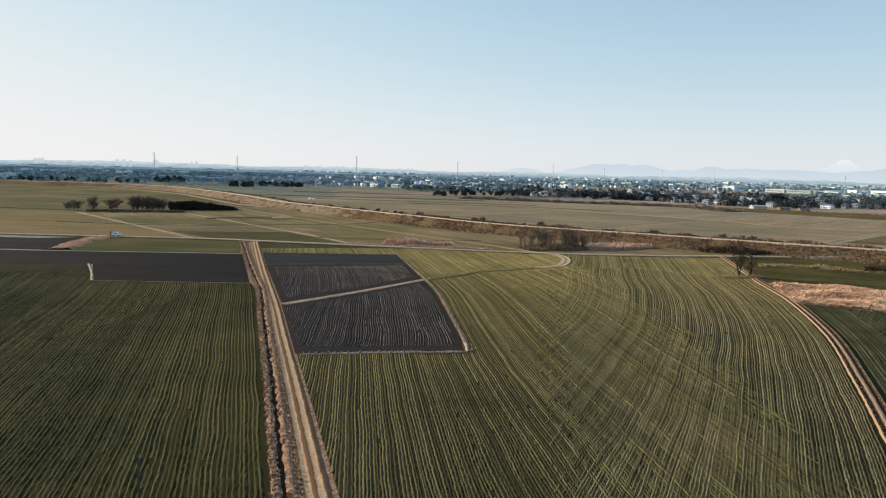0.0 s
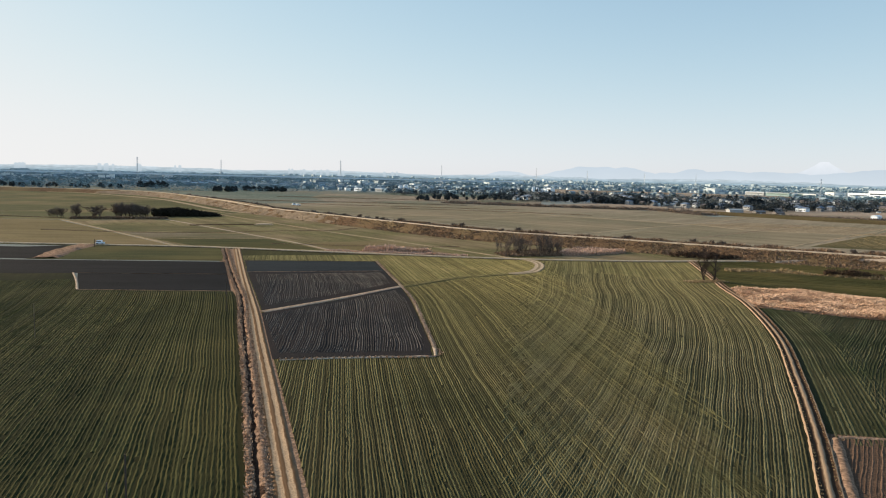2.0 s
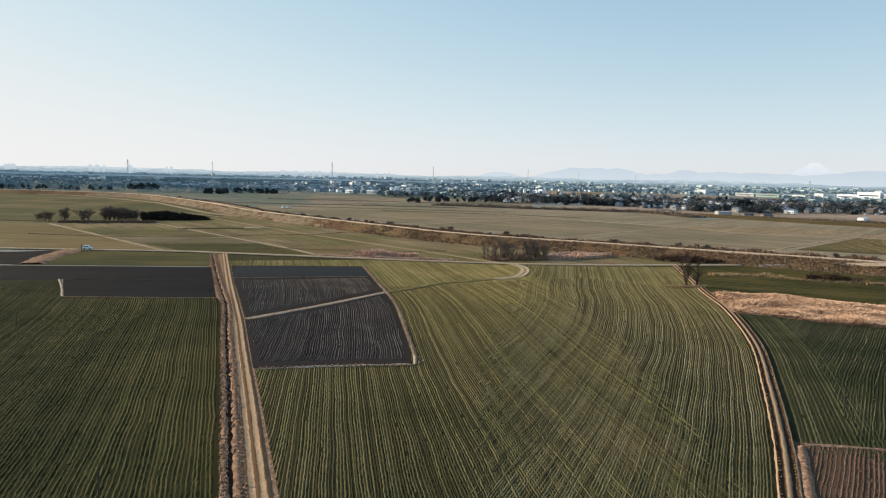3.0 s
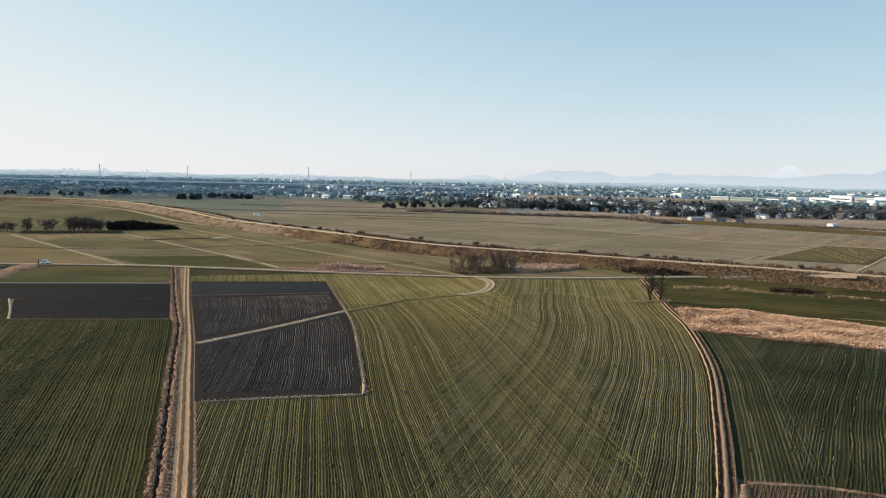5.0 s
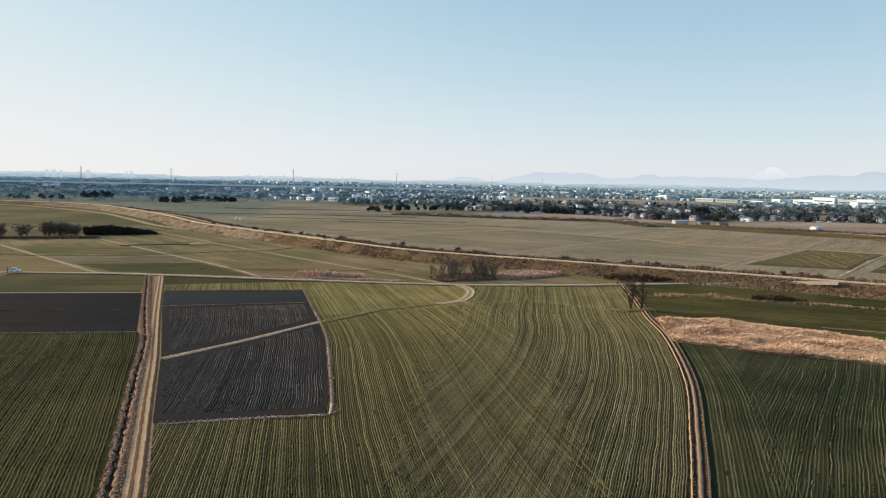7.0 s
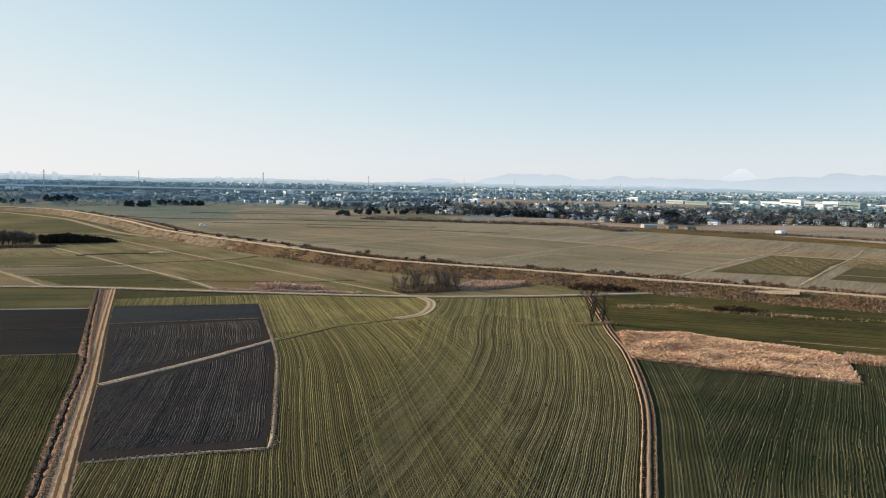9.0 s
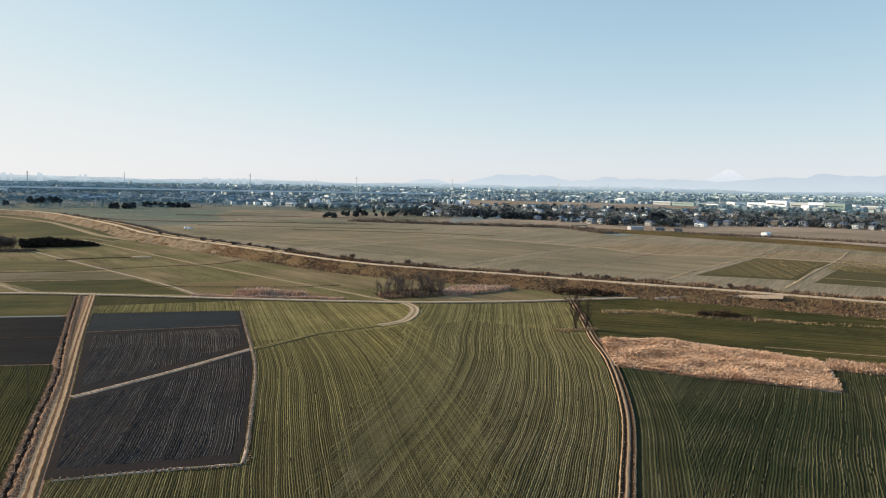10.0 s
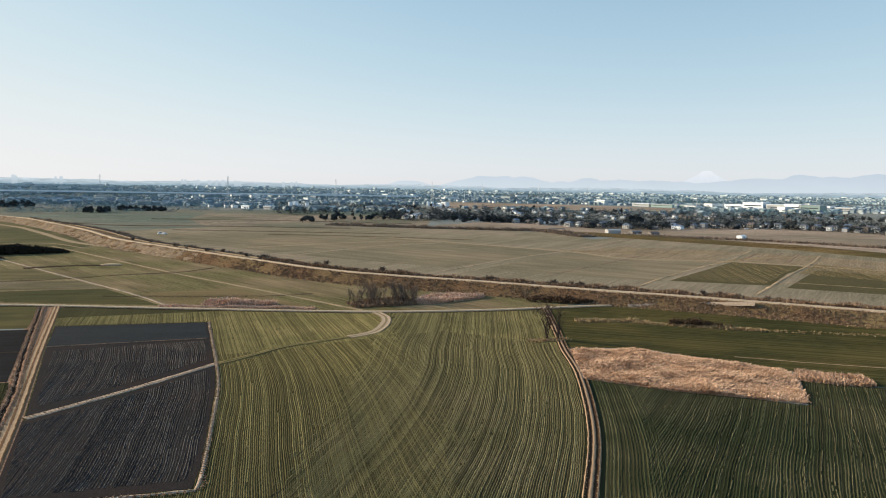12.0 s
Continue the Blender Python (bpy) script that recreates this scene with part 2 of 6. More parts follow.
STRAW = mat("straw", (0.420, 0.320, 0.190), (0.250, 0.180, 0.100), 0.4, fine=2.0, bump=0.0, island=0.35)
SHRUB = mat("dry_pinkish_shrub", (0.720, 0.520, 0.410), (0.430, 0.290, 0.220), 0.4, fine=2.0, bump=0.0, island=0.3)
BARK = mat("grey_brown_bark", (0.060, 0.047, 0.040), (0.034, 0.027, 0.024), 2.0, fine=12.0)
TWIG = mat("bare_twigs", (0.185, 0.150, 0.128), (0.105, 0.083, 0.072), 0.8, fine=4.0, bump=0.0)
LEAF = mat("evergreen_leaves", (0.040, 0.036, 0.027), (0.022, 0.020, 0.017), 0.3, fine=1.5, bump=0.0, island=0.4)
# leaf colour lifted and blued: haze over the far trees is painted in
LEAF_FAR = mat("haze_tinted_evergreen_leaves", (0.155, 0.250, 0.300), (0.100, 0.180, 0.225), 0.02, fine=0.2, bump=0.0, island=0.4)
LEAF_VILLAGE = mat("village_evergreen_leaves", (0.058, 0.069, 0.074), (0.034, 0.043, 0.050), 0.03, fine=0.3, bump=0.0, island=0.45)
BANK_EARTH = mat("ditch_bank_straw", (0.350, 0.228, 0.155), (0.105, 0.064, 0.044), 0.7, fine=2.2, bump=0.9)
GREY_BRUSH = mat("grey_bare_brush", (0.270, 0.215, 0.175), (0.160, 0.125, 0.102), 0.1, fine=0.6, bump=0.0, island=0.3)
PADDY_TEAL = mat("grey_green_paddy", (0.215, 0.182, 0.118), (0.150, 0.134, 0.086), 0.05, fine=0.7, far=(0.260, 0.208, 0.136), wide=0.012, streak=140, deep=0.2)
PADDY_TAN = mat("tan_paddy", (0.290, 0.225, 0.145), (0.215, 0.165, 0.105), 0.05, fine=0.7, streak=52, deep=0.2)
OLIVE_DARK = mat("dark_olive_grass", (0.068, 0.068, 0.029), (0.048, 0.050, 0.022), 0.1, fine=1.6, far=(0.105, 0.090, 0.038), wide=0.03, streak=8, deep=0.25)
# darker copy of the concrete: shade on the piers is put into the colour
PIER_MAT = paint("shaded_concrete", (0.20, 0.29, 0.35), 0.8, 0.1, scale=0.05)
BROWN_BUSH = mat("brown_winter_bush", (0.098, 0.064, 0.044), (0.046, 0.031, 0.023), 0.3, fine=1.5, bump=0.0, island=0.45)
DARK_TWIG = mat("dark_bare_twigs", (0.075, 0.058, 0.050), (0.045, 0.035, 0.031), 0.8, fine=4.0, bump=0.0)
TARP = paint("pale_tarpaulin", (0.60, 0.41, 0.26), 0.9, 0.1)
BANK_STRAW = mat("pinkish_straw", (0.500, 0.360, 0.260), (0.250, 0.168, 0.115), 0.4, fine=2.0, bump=0.0, island=0.4)
# two farther woods, each with more haze painted into its base colour
MIDDLE_WOOD = mat("haze_tinted_woods", (0.195, 0.295, 0.350), (0.135, 0.225, 0.275), 0.01, fine=0.1, bump=0.0, island=0.35)
DISTANT_WOOD = mat("haze_paled_woods", (0.290, 0.390, 0.440), (0.225, 0.315, 0.365), 0.01, fine=0.1, bump=0.0, island=0.3)
ROW_YELLOW = mat("bright_yellowish_wheat_rows", (0.172, 0.150, 0.063), (0.094, 0.090, 0.037), 0.2, fine=7.0, far=(0.215, 0.178, 0.079), wide=0.04, island=0.5)
SCRUB = mat("brown_scrub", (0.290, 0.200, 0.138), (0.160, 0.110, 0.078), 0.2, fine=1.0, bump=0.0, island=0.3)
ROAD_MAT = track_mat("dirt_road", (0.470, 0.332, 0.215), (0.150, 0.086, 0.046), (0.215, 0.138, 0.084), 1.15, 2.2)
TRACK_MAT = track_mat("rutted_track", (0.066, 0.040, 0.026), (0.330, 0.235, 0.158), (0.250, 0.172, 0.114), 1.3, 2.5)
EARTH_TURN = track_mat("earth_turning", (0.520, 0.400, 0.280), (0.260, 0.200, 0.120), (0.300, 0.225, 0.140), 1.9, 3.8)
HEADLAND = track_mat("grassy_headland", (0.260, 0.212, 0.098), (0.095, 0.083, 0.036), (0.230, 0.188, 0.084), 1.2, 2.6)
WOOD = mat("weathered_pole_wood", (0.100, 0.082, 0.070), (0.060, 0.050, 0.044), 2.0, fine=14.0)
STEEL = paint("galvanised_steel", (0.50, 0.56, 0.60), 0.5, 0.1, 0.1)
CONCRETE = paint("pale_concrete", (0.66, 0.76, 0.84), 0.8, 0.1, scale=0.05)
HOUSE_WALL = paint("pale_house_render", (0.56, 0.62, 0.68), 0.8, 0.25)
WHITE_WALL = paint("white_cladding", (0.74, 0.82, 0.90), 0.6, 0.08)
GREY_WALL = paint("grey_cladding", (0.34, 0.37, 0.39), 0.6, 0.12)
CREAM_WALL = paint("cream_render", (0.38, 0.39, 0.40), 0.8, 0.2)
BROWN_WALL = paint("brown_boards", (0.15, 0.14, 0.13), 0.8, 0.2)
TEAL_WALL = paint("grey_green_cladding", (0.20, 0.30, 0.30), 0.5, 0.1)
ROOF_GREY = paint("grey_roof_tiles", (0.11, 0.12, 0.14), 0.5, 0.3)
ROOF_BLUE = paint("blue_roof_tiles", (0.12, 0.17, 0.25), 0.5, 0.3)
ROOF_BROWN = paint("brown_roof_tiles", (0.12, 0.10, 0.095), 0.6, 0.3)
DARK_GLASS = paint("window_glass", (0.05, 0.06, 0.07), 0.1, 0.1)
GREENHOUSE = paint("greenhouse_film", (0.78, 0.80, 0.80), 0.35, 0.05)


def town_mat(name, shades, rough=0.7):
    """One of several colours for each loose building of a far town."""
    m = bpy.data.materials.new(name)
    m.use_nodes = True
    nt = m.node_tree
    b = nt.nodes["Principled BSDF"]
    b.inputs["Roughness"].default_value = rough
    geo, ramp = nt.nodes.new("ShaderNodeNewGeometry"), nt.nodes.new("ShaderNodeValToRGB")
    ramp.color_ramp.interpolation = 'CONSTANT'
    while len(ramp.color_ramp.elements) < len(shades):
        ramp.color_ramp.elements.new(0.5)
    for i, c in enumerate(shades):
        ramp.color_ramp.elements[i].position = i / len(shades)
        ramp.color_ramp.elements[i].color = (*c, 1)
    nt.links.new(geo.outputs["Random Per Island"], ramp.inputs["Fac"])
    nt.links.new(ramp.outputs["Color"], b.inputs["Base Color"])
    return m


# town colours lean to blue, then take painted haze in three depths
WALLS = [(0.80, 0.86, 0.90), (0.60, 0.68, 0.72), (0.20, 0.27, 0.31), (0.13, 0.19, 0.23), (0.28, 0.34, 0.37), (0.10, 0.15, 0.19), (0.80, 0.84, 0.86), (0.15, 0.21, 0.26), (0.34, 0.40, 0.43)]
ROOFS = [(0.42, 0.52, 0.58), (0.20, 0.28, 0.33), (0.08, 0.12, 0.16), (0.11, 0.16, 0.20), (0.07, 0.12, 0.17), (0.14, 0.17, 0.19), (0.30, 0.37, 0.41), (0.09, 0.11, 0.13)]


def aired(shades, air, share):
    """Base colours with a share of bluish air mixed in, which paints haze onto far buildings."""
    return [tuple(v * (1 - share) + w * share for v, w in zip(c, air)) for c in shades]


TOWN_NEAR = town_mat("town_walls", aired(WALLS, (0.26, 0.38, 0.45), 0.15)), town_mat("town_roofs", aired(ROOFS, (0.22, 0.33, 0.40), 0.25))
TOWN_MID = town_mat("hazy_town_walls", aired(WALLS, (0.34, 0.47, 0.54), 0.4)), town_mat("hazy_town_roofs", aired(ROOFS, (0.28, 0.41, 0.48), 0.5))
TOWN_FAR = town_mat("haze_paled_town_walls", aired(WALLS, (0.46, 0.58, 0.64), 0.65)), town_mat("haze_paled_town_roofs", aired(ROOFS, (0.40, 0.52, 0.58), 0.7))

# ---- building helpers ----
rng = random.Random(7)


def pts(*pairs):
    """Plan points, in plan units, as metres."""
    return [(x * S, y * S) for x, y in pairs]


def mesh_ob(name, verts, faces, material, parent=None, smooth=False):
    me = bpy.data.meshes.new(name)
    me.from_pydata(verts, [], faces)
    me.materials.append(material)
    if smooth:
        me.polygons.foreach_set("use_smooth", [True] * len(me.polygons))
    me.update()
    ob = new(name, me)
    ob.parent = parent
    return ob


def part(name, bm, material, parent, label=""):
    """Links a bmesh as one mesh object under a thing or a part."""
    me = bpy.data.meshes.new(name)
    bmesh.ops.recalc_face_normals(bm, faces=bm.faces)
    bm.to_mesh(me)
    bm.free()
    me.materials.append(material)
    ob = new(name, me)
    ob.parent = parent
    return tagged(ob, label)


def box(bm, x0, y0, z0, x1, y1, z1):
    v = [bm.verts.new(p) for p in ((x0, y0, z0), (x1, y0, z0), (x1, y1, z0), (x0, y1, z0), (x0, y0, z1), (x1, y0, z1), (x1, y1, z1), (x0, y1, z1))]
    for f in ((0, 3, 2, 1), (4, 5, 6, 7), (0, 1, 5, 4), (1, 2, 6, 5), (2, 3, 7, 6), (3, 0, 4, 7)):
        bm.faces.new([v[i] for i in f])


def smooth_path(points, step):
    """A Catmull-Rom line through the points, sampled at even steps: places and normals to the right."""
    p = np.array(points, float)
    p = np.vstack([2 * p[0] - p[1], p, 2 * p[-1] - p[-2]])
    out = []
    for i in range(1, len(p) - 2):
        a, b, c, d = p[i - 1:i + 3]
        t = np.linspace(0, 1, 24, endpoint=False)[:, None]
        out.append(0.5 * (2 * b + (c - a) * t + (2 * a - 5 * b + 4 * c - d) * t ** 2 + (3 * b - a - 3 * c + d) * t ** 3))
    q = np.vstack(out + [p[-2:-1]])
    s = np.r_[0, np.cumsum(np.hypot(*np.diff(q, axis=0).T))]
    n = max(2, int(s[-1] / step) + 1)
    at = np.linspace(0, s[-1], n)
    q = np.stack([np.interp(at, s, q[:, 0]), np.interp(at, s, q[:, 1])], 1)
    tan = np.gradient(q, axis=0)
    tan /= np.hypot(*tan.T)[:, None] + 1e-9
    return q, np.stack([tan[:, 1], -tan[:, 0]], 1), at


def ribbon(name, points, profile, material, step=2.0, rough=0.05, sway=0.15, parent=None, grain=0.3, smooth=True, sink=0.0, rise=0.0):
    """Sweeps a profile of (offset to the right, height) along a line, with uneven heights and edges."""
    q, n, at = smooth_path(points, step)
    m = len(profile)
    verts, uv = [], []
    for i, (c, r) in enumerate(zip(q, n)):
        drop = 3.0 * (1 - min(1.0, at[i] / sink, (at[-1] - at[i]) / sink)) ** 2 if sink else 0.0
        for j, (o, z) in enumerate(profile):
            w = noise.noise((c[0] * grain + 7 * j, c[1] * grain, 1.7))
            w2 = noise.noise((c[0] * grain * 3 + 5, c[1] * grain * 3 + 11 * j, 4.1))
            oo = o + sway * w
            edge = j in (0, m - 1)
            verts.append((c[0] + r[0] * oo, c[1] + r[1] * oo, (z if edge else z + rough * (w + 0.6 * w2)) - drop + rise * at[i] / at[-1]))
            uv.append((o, at[i]))
    faces = [(i * m + j, i * m + j + 1, (i + 1) * m + j + 1, (i + 1) * m + j) for i in range(len(q) - 1) for j in range(m - 1)]
    ob = mesh_ob(name, verts, faces, material, parent, smooth)
    layer = ob.data.uv_layers.new(name="UVMap")
    loops = np.empty(len(ob.data.loops), int)
    ob.data.loops.foreach_get("vertex_index", loops)
    layer.data.foreach_set("uv", np.array(uv)[loops].ravel())
    # faces must look up
    if ob.data.polygons[len(faces) // 2].normal.z < 0:
        ob.data.flip_normals()
    return ob


def slab(name, outline, top, material, label, category="field"):
    """A field: a low slab of earth with a sloping rim."""
    bm = bmesh.new()
    up = [bm.verts.new((x, y, top)) for x, y in outline]
    face = bm.faces.new(up)
    face.normal_update()
    if face.normal.z < 0:
        face.normal_flip()
        up.reverse()
    c = np.mean(outline, axis=0)
    low = [bm.verts.new((v.co.x, v.co.y, -0.3)) for v in up]
    for i in range(len(up)):
        k = (i + 1) % len(up)
        bm.faces.new((up[i], low[i], low[k], up[k]))
    bmesh.ops.triangulate(bm, faces=[face])
    me = bpy.data.meshes.new(name)
    bm.to_mesh(me)
    bm.free()
    me.materials.append(material)
    return tagged(new(name, me), label, category, kind="structure")


def inside(outline, q):
    """Which of the places q lie in the outline."""
    x, y = q[:, 0], q[:, 1]
    hit = np.zeros(len(q), bool)
    for (x0, y0), (x1, y1) in zip(outline, outline[1:] + outline[:1]):
        if y0 == y1:
            continue
        hit ^= ((y0 > y) != (y1 > y)) & (x < (x1 - x0) * (y - y0) / (y1 - y0) + x0)
    return hit


def crop_rows(name, outline, base, first, last, spacing, height, top, material, label, without=(), step=0.9, ragged=0.15, gaps=0.004, width=0.6, seed=1, loose=None, lap=0.0):
    """Ridges at even distances from a base line, cut to an outline: one piece of stuff."""
    g = np.random.RandomState(seed)
    q, n, _ = smooth_path(base, step)
    m = len(q)
    marks = np.arange(m)
    verts, faces, count = [], [], 0
    for k in range(first, last):
        line = q + n * (k * spacing + g.uniform(-0.15, 0.15) * spacing)
        w = np.array([noise.noise((a * 0.09, b * 0.09, k * 0.13)) for a, b in line[::6]])
        line = line + n * (ragged * np.interp(marks, marks[::6], w) + g.uniform(-0.03, 0.03, m))[:, None]
        ok = inside(outline, line)
        along_ = np.gradient(line, axis=0)
        ok &= (along_[:, 0] * -n[:, 1] + along_[:, 1] * n[:, 0]) > 0.35 * step
        for other in without:
            ok &= ~inside(other, line)
        if loose:
            sway = np.repeat(g.uniform(-3.0, 3.0, m // 4 + 1), 4)[:m]
            ok &= ~inside(loose, line + np.c_[sway + lap * np.clip((250 - line[:, 1]) / 120, 0.12, 1), np.zeros(m)])
        ok &= g.rand(m) > gaps
        if not ok.any():
            continue
        r = n * (spacing * width * 0.5 * g.uniform(0.75, 1.2, m))[:, None]
        h = top + height * g.choice([0.6, 0.85, 1.0, 1.3]) * g.uniform(0.4, 1.5, m)
        mid = line + r * g.uniform(-0.25, 0.25, m)[:, None]
        three = np.stack([np.c_[line - r, np.full(m, top - 0.01)], np.c_[mid, h], np.c_[line + r, np.full(m, top - 0.01)]], 1)
        i = np.nonzero(ok[:-1] & ok[1:])[0]
        v = count + 3 * i
        faces.append(np.stack([v, v + 1, v + 4, v + 3], 1))
        faces.append(np.stack([v + 1, v + 2, v + 5, v + 4], 1))
        verts.append(three.reshape(-1, 3))
        count += 3 * m
    verts, faces = np.concatenate(verts), np.concatenate(faces)
    used, back = np.unique(faces, return_inverse=True)
    verts, faces = verts[used].tolist(), back.reshape(-1, 4).tolist()
    ob = mesh_ob(name, verts, faces, material)
    if faces and ob.data.polygons[0].normal.z < 0:
        ob.data.flip_normals()
    return tagged(ob, label, "crop rows", kind="stuff")


def tufts(name, places, material, label, size=(0.25, 0.6), blades=6, spread=0.3, category="dry grass", seed=3, thick=0.08, lean=(0, 0), patch=0.0):
    """Many tufts of bent blades: one piece of stuff. places: (x, y, z)."""
    g = np.random.RandomState(seed)
    verts, faces = [], []
    for p in places:
        h = g.uniform(*size) * (1 + patch * noise.noise((p[0] * 0.12, p[1] * 0.12, 3.0)))
        for _ in range(blades):
            a, l = g.uniform(0, 6.283), g.uniform(0.2, 1.0)
            dx, dy = math.cos(a) + lean[0], math.sin(a) + lean[1]
            x, y = p[0] + dx * spread * g.rand(), p[1] + dy * spread * g.rand()
            hh, t = h * g.uniform(0.6, 1.1), thick * g.uniform(0.6, 1.4)
            v = len(verts)
            verts += [(x - dy * t, y + dx * t, p[2] - 0.03), (x + dy * t, y - dx * t, p[2] - 0.03),
                      (x + dx * l * hh * 0.35 + dy * t * 0.7, y + dy * l * hh * 0.35 - dx * t * 0.7, p[2] + hh * 0.65),
                      (x + dx * l * hh * 0.35 - dy * t * 0.7, y + dy * l * hh * 0.35 + dx * t * 0.7, p[2] + hh * 0.65),
                      (x + dx * l * hh * 0.8, y + dy * l * hh * 0.8, p[2] + hh)]
            faces += [(v, v + 1, v + 2, v + 3), (v + 3, v + 2, v + 4)]
    return tagged(mesh_ob(name, verts, faces, material), label, category, kind="stuff")


def along(points, count, half, seed, z=0.0):
    """Random places within half metres of a line."""
    g = np.random.RandomState(seed)
    q, n, _ = smooth_path(points, 1.0)
    i = g.randint(0, len(q), count)
    o = g.uniform(-half, half, count)
    p = q[i] + n[i] * o[:, None]
    return [(x, y, z) for x, y in p]


def within(outline, count, seed, z=0.0):
    g = np.random.RandomState(seed)
    o = np.array(outline)
    p = g.uniform(o.min(0), o.max(0), (count * 4, 2))
    p = p[inside(outline, p)][:count]
    return [(x, y, z) for x, y in p]


# ---- trees ----
def tube(verts, faces, a, b, ra, rb, sides):
    d = (b - a).normalized()
    u = d.orthogonal().normalized()
    w = d.cross(u)
    v = len(verts)
    for c, r in ((a, ra), (b, rb)):
        for k in range(sides):
            t = 2 * math.pi * k / sides
            verts.append(tuple(c + (u * math.cos(t) + w * math.sin(t)) * r))
    faces += [(v + k, v + (k + 1) % sides, v + sides + (k + 1) % sides, v + sides + k) for k in range(sides)]


def grow(g, wood, twigs, p, d, length, r, depth, up, wide, least):
    """One branch: a bent run of tubes, side shoots, and a fork at its end."""
    runs = 3 if depth > 2 else 2
    for i in range(runs):
        bend = Vector((g.uniform(-1, 1), g.uniform(-1, 1), g.uniform(-0.4, 1) * up)) * 0.22
        d = (d + bend).normalized()
        q = p + d * length / runs
        r2 = r * (0.86 if depth > 2 else 0.75)
        tube(*(wood if depth > 2 else twigs), p, q, max(r, least), max(r2, least), 6 if depth > 3 else (4 if depth > 1 else 3))
        p, r = q, r2
        if depth and i < runs - 1 and g.random() < 0.75:
            s = Vector((g.uniform(-1, 1), g.uniform(-1, 1), g.uniform(-0.1, 0.5))).normalized()
            grow(g, wood, twigs, p, (d + s * wide).normalized(), length * g.uniform(0.45, 0.7), r * 0.55, depth - 1, up, wide, least)
    if depth:
        for _ in range(2 if g.random() < 0.6 else 3):
            s = Vector((g.uniform(-1, 1), g.uniform(-1, 1), g.uniform(-0.2, 0.6))).normalized()
            grow(g, wood, twigs, p, (d + s * wide * 0.9).normalized(), length * g.uniform(0.6, 0.85), r * 0.72, depth - 1, up, wide, least)


def bare_tree(name, height, seed, label, group="", depth=5, wide=0.75, up=0.5, girth=0.02, stems=1, low=0.32, least=0.025, apart=0.5, twig=None):
    """A leafless tree: trunk with its limbs, and a crown of twigs."""
    g = random.Random(seed)
    trunks, twigs = [], ([], [])
    for s in range(stems):
        wood = ([], [])
        trunks.append(wood)
        start = Vector((0, 0, -0.3)) if stems == 1 else Vector((g.uniform(-apart, apart), g.uniform(-apart, apart), -0.2))
        grow(g, wood, twigs, start, Vector((g.uniform(-0.12, 0.12), g.uniform(-0.12, 0.12), 1)), height * low, height * girth, depth, up, wide, least)
    tree = tagged(new(name), label, "tree", group)
    top = max(v[2] for v in twigs[0])
    k = height / top
    for nm, (v, f), m in [("trunk", w, BARK) for w in trunks] + [("crown", twigs, twig or TWIG)]:
        mesh_ob(nm, [(x * k, y * k, z * k) for x, y, z in v], f, m, tree)
    return tree


def leafy_tree(name, height, width, seed, label, group="", leaves=420, lumps=9, material=None, leaf=0.55, low=0.18, category="tree"):
    """An evergreen: a short trunk and a crown of many leaf clumps round uneven lumps."""
    g = random.Random(seed)
    tree = tagged(new(name), label, category, group)
    v, f = [], []
    tube(v, f, Vector((0, 0, -0.3)), Vector((0, 0, height * 0.6)), height * 0.03, height * 0.012, 6)
    for _ in range(4):
        a = g.uniform(0, 6.28)
        tube(v, f, Vector((0, 0, height * g.uniform(0.2, 0.45))), Vector((math.cos(a) * width * 0.3, math.sin(a) * width * 0.3, height * 0.62)), height * 0.012, height * 0.004, 4)
    mesh_ob("trunk", v, f, BARK, tree)
    v, f = [], []
    for _ in range(lumps):
        a, rr = g.uniform(0, 6.28), width * 0.5 * math.sqrt(g.random()) * 0.75
        cz = height * g.uniform(low + 0.18, 0.82)
        shrink = 1.0 - 0.5 * max(0, cz / height - 0.5)
        c = Vector((math.cos(a) * rr * shrink, math.sin(a) * rr * shrink, cz))
        rad = width * g.uniform(0.16, 0.27)
        for _ in range(leaves // lumps):
            d = Vector((g.gauss(0, 1), g.gauss(0, 1), g.gauss(0, 0.9))).normalized()
            p = c + d * rad * g.uniform(0.65, 1.1)
            if p.z < height * low * 0.6:
                continue
            n = (d + Vector((g.uniform(-1, 1), g.uniform(-1, 1), g.uniform(-0.4, 1))) * 0.7).normalized()
            u = n.orthogonal().normalized()
            w = n.cross(u)
            s = leaf * g.uniform(0.6, 1.3)
            k = len(v)
            v += [tuple(p + u * s), tuple(p + w * s * 0.7 + n * s * 0.15), tuple(p - u * s), tuple(p - w * s * 0.7 + n * s * 0.15)]
            f.append((k, k + 1, k + 2, k + 3))
    mesh_ob("crown", v, f, material or LEAF, tree)
    return tree


def at_plan(x, y, z=0.0, turn=0.0, size=1.0):
    return pose(x * S, y * S, z, 0, 0, turn) @ Matrix.Scale(size, 4)


def put(ob, x, y, z=0.0, turn=0.0, size=1.0):
    ob.matrix_basis = at_plan(x, y, z, turn, size)
    return ob


def repeat(ob, x, y, z=0.0, turn=0.0, size=1.0):
    """A copy at a plan point, turned and sized."""
    c = copy_thing(ob, pose(x * S, y * S, z, 0, 0, turn))
    c.scale = (size, size, size)
    return c


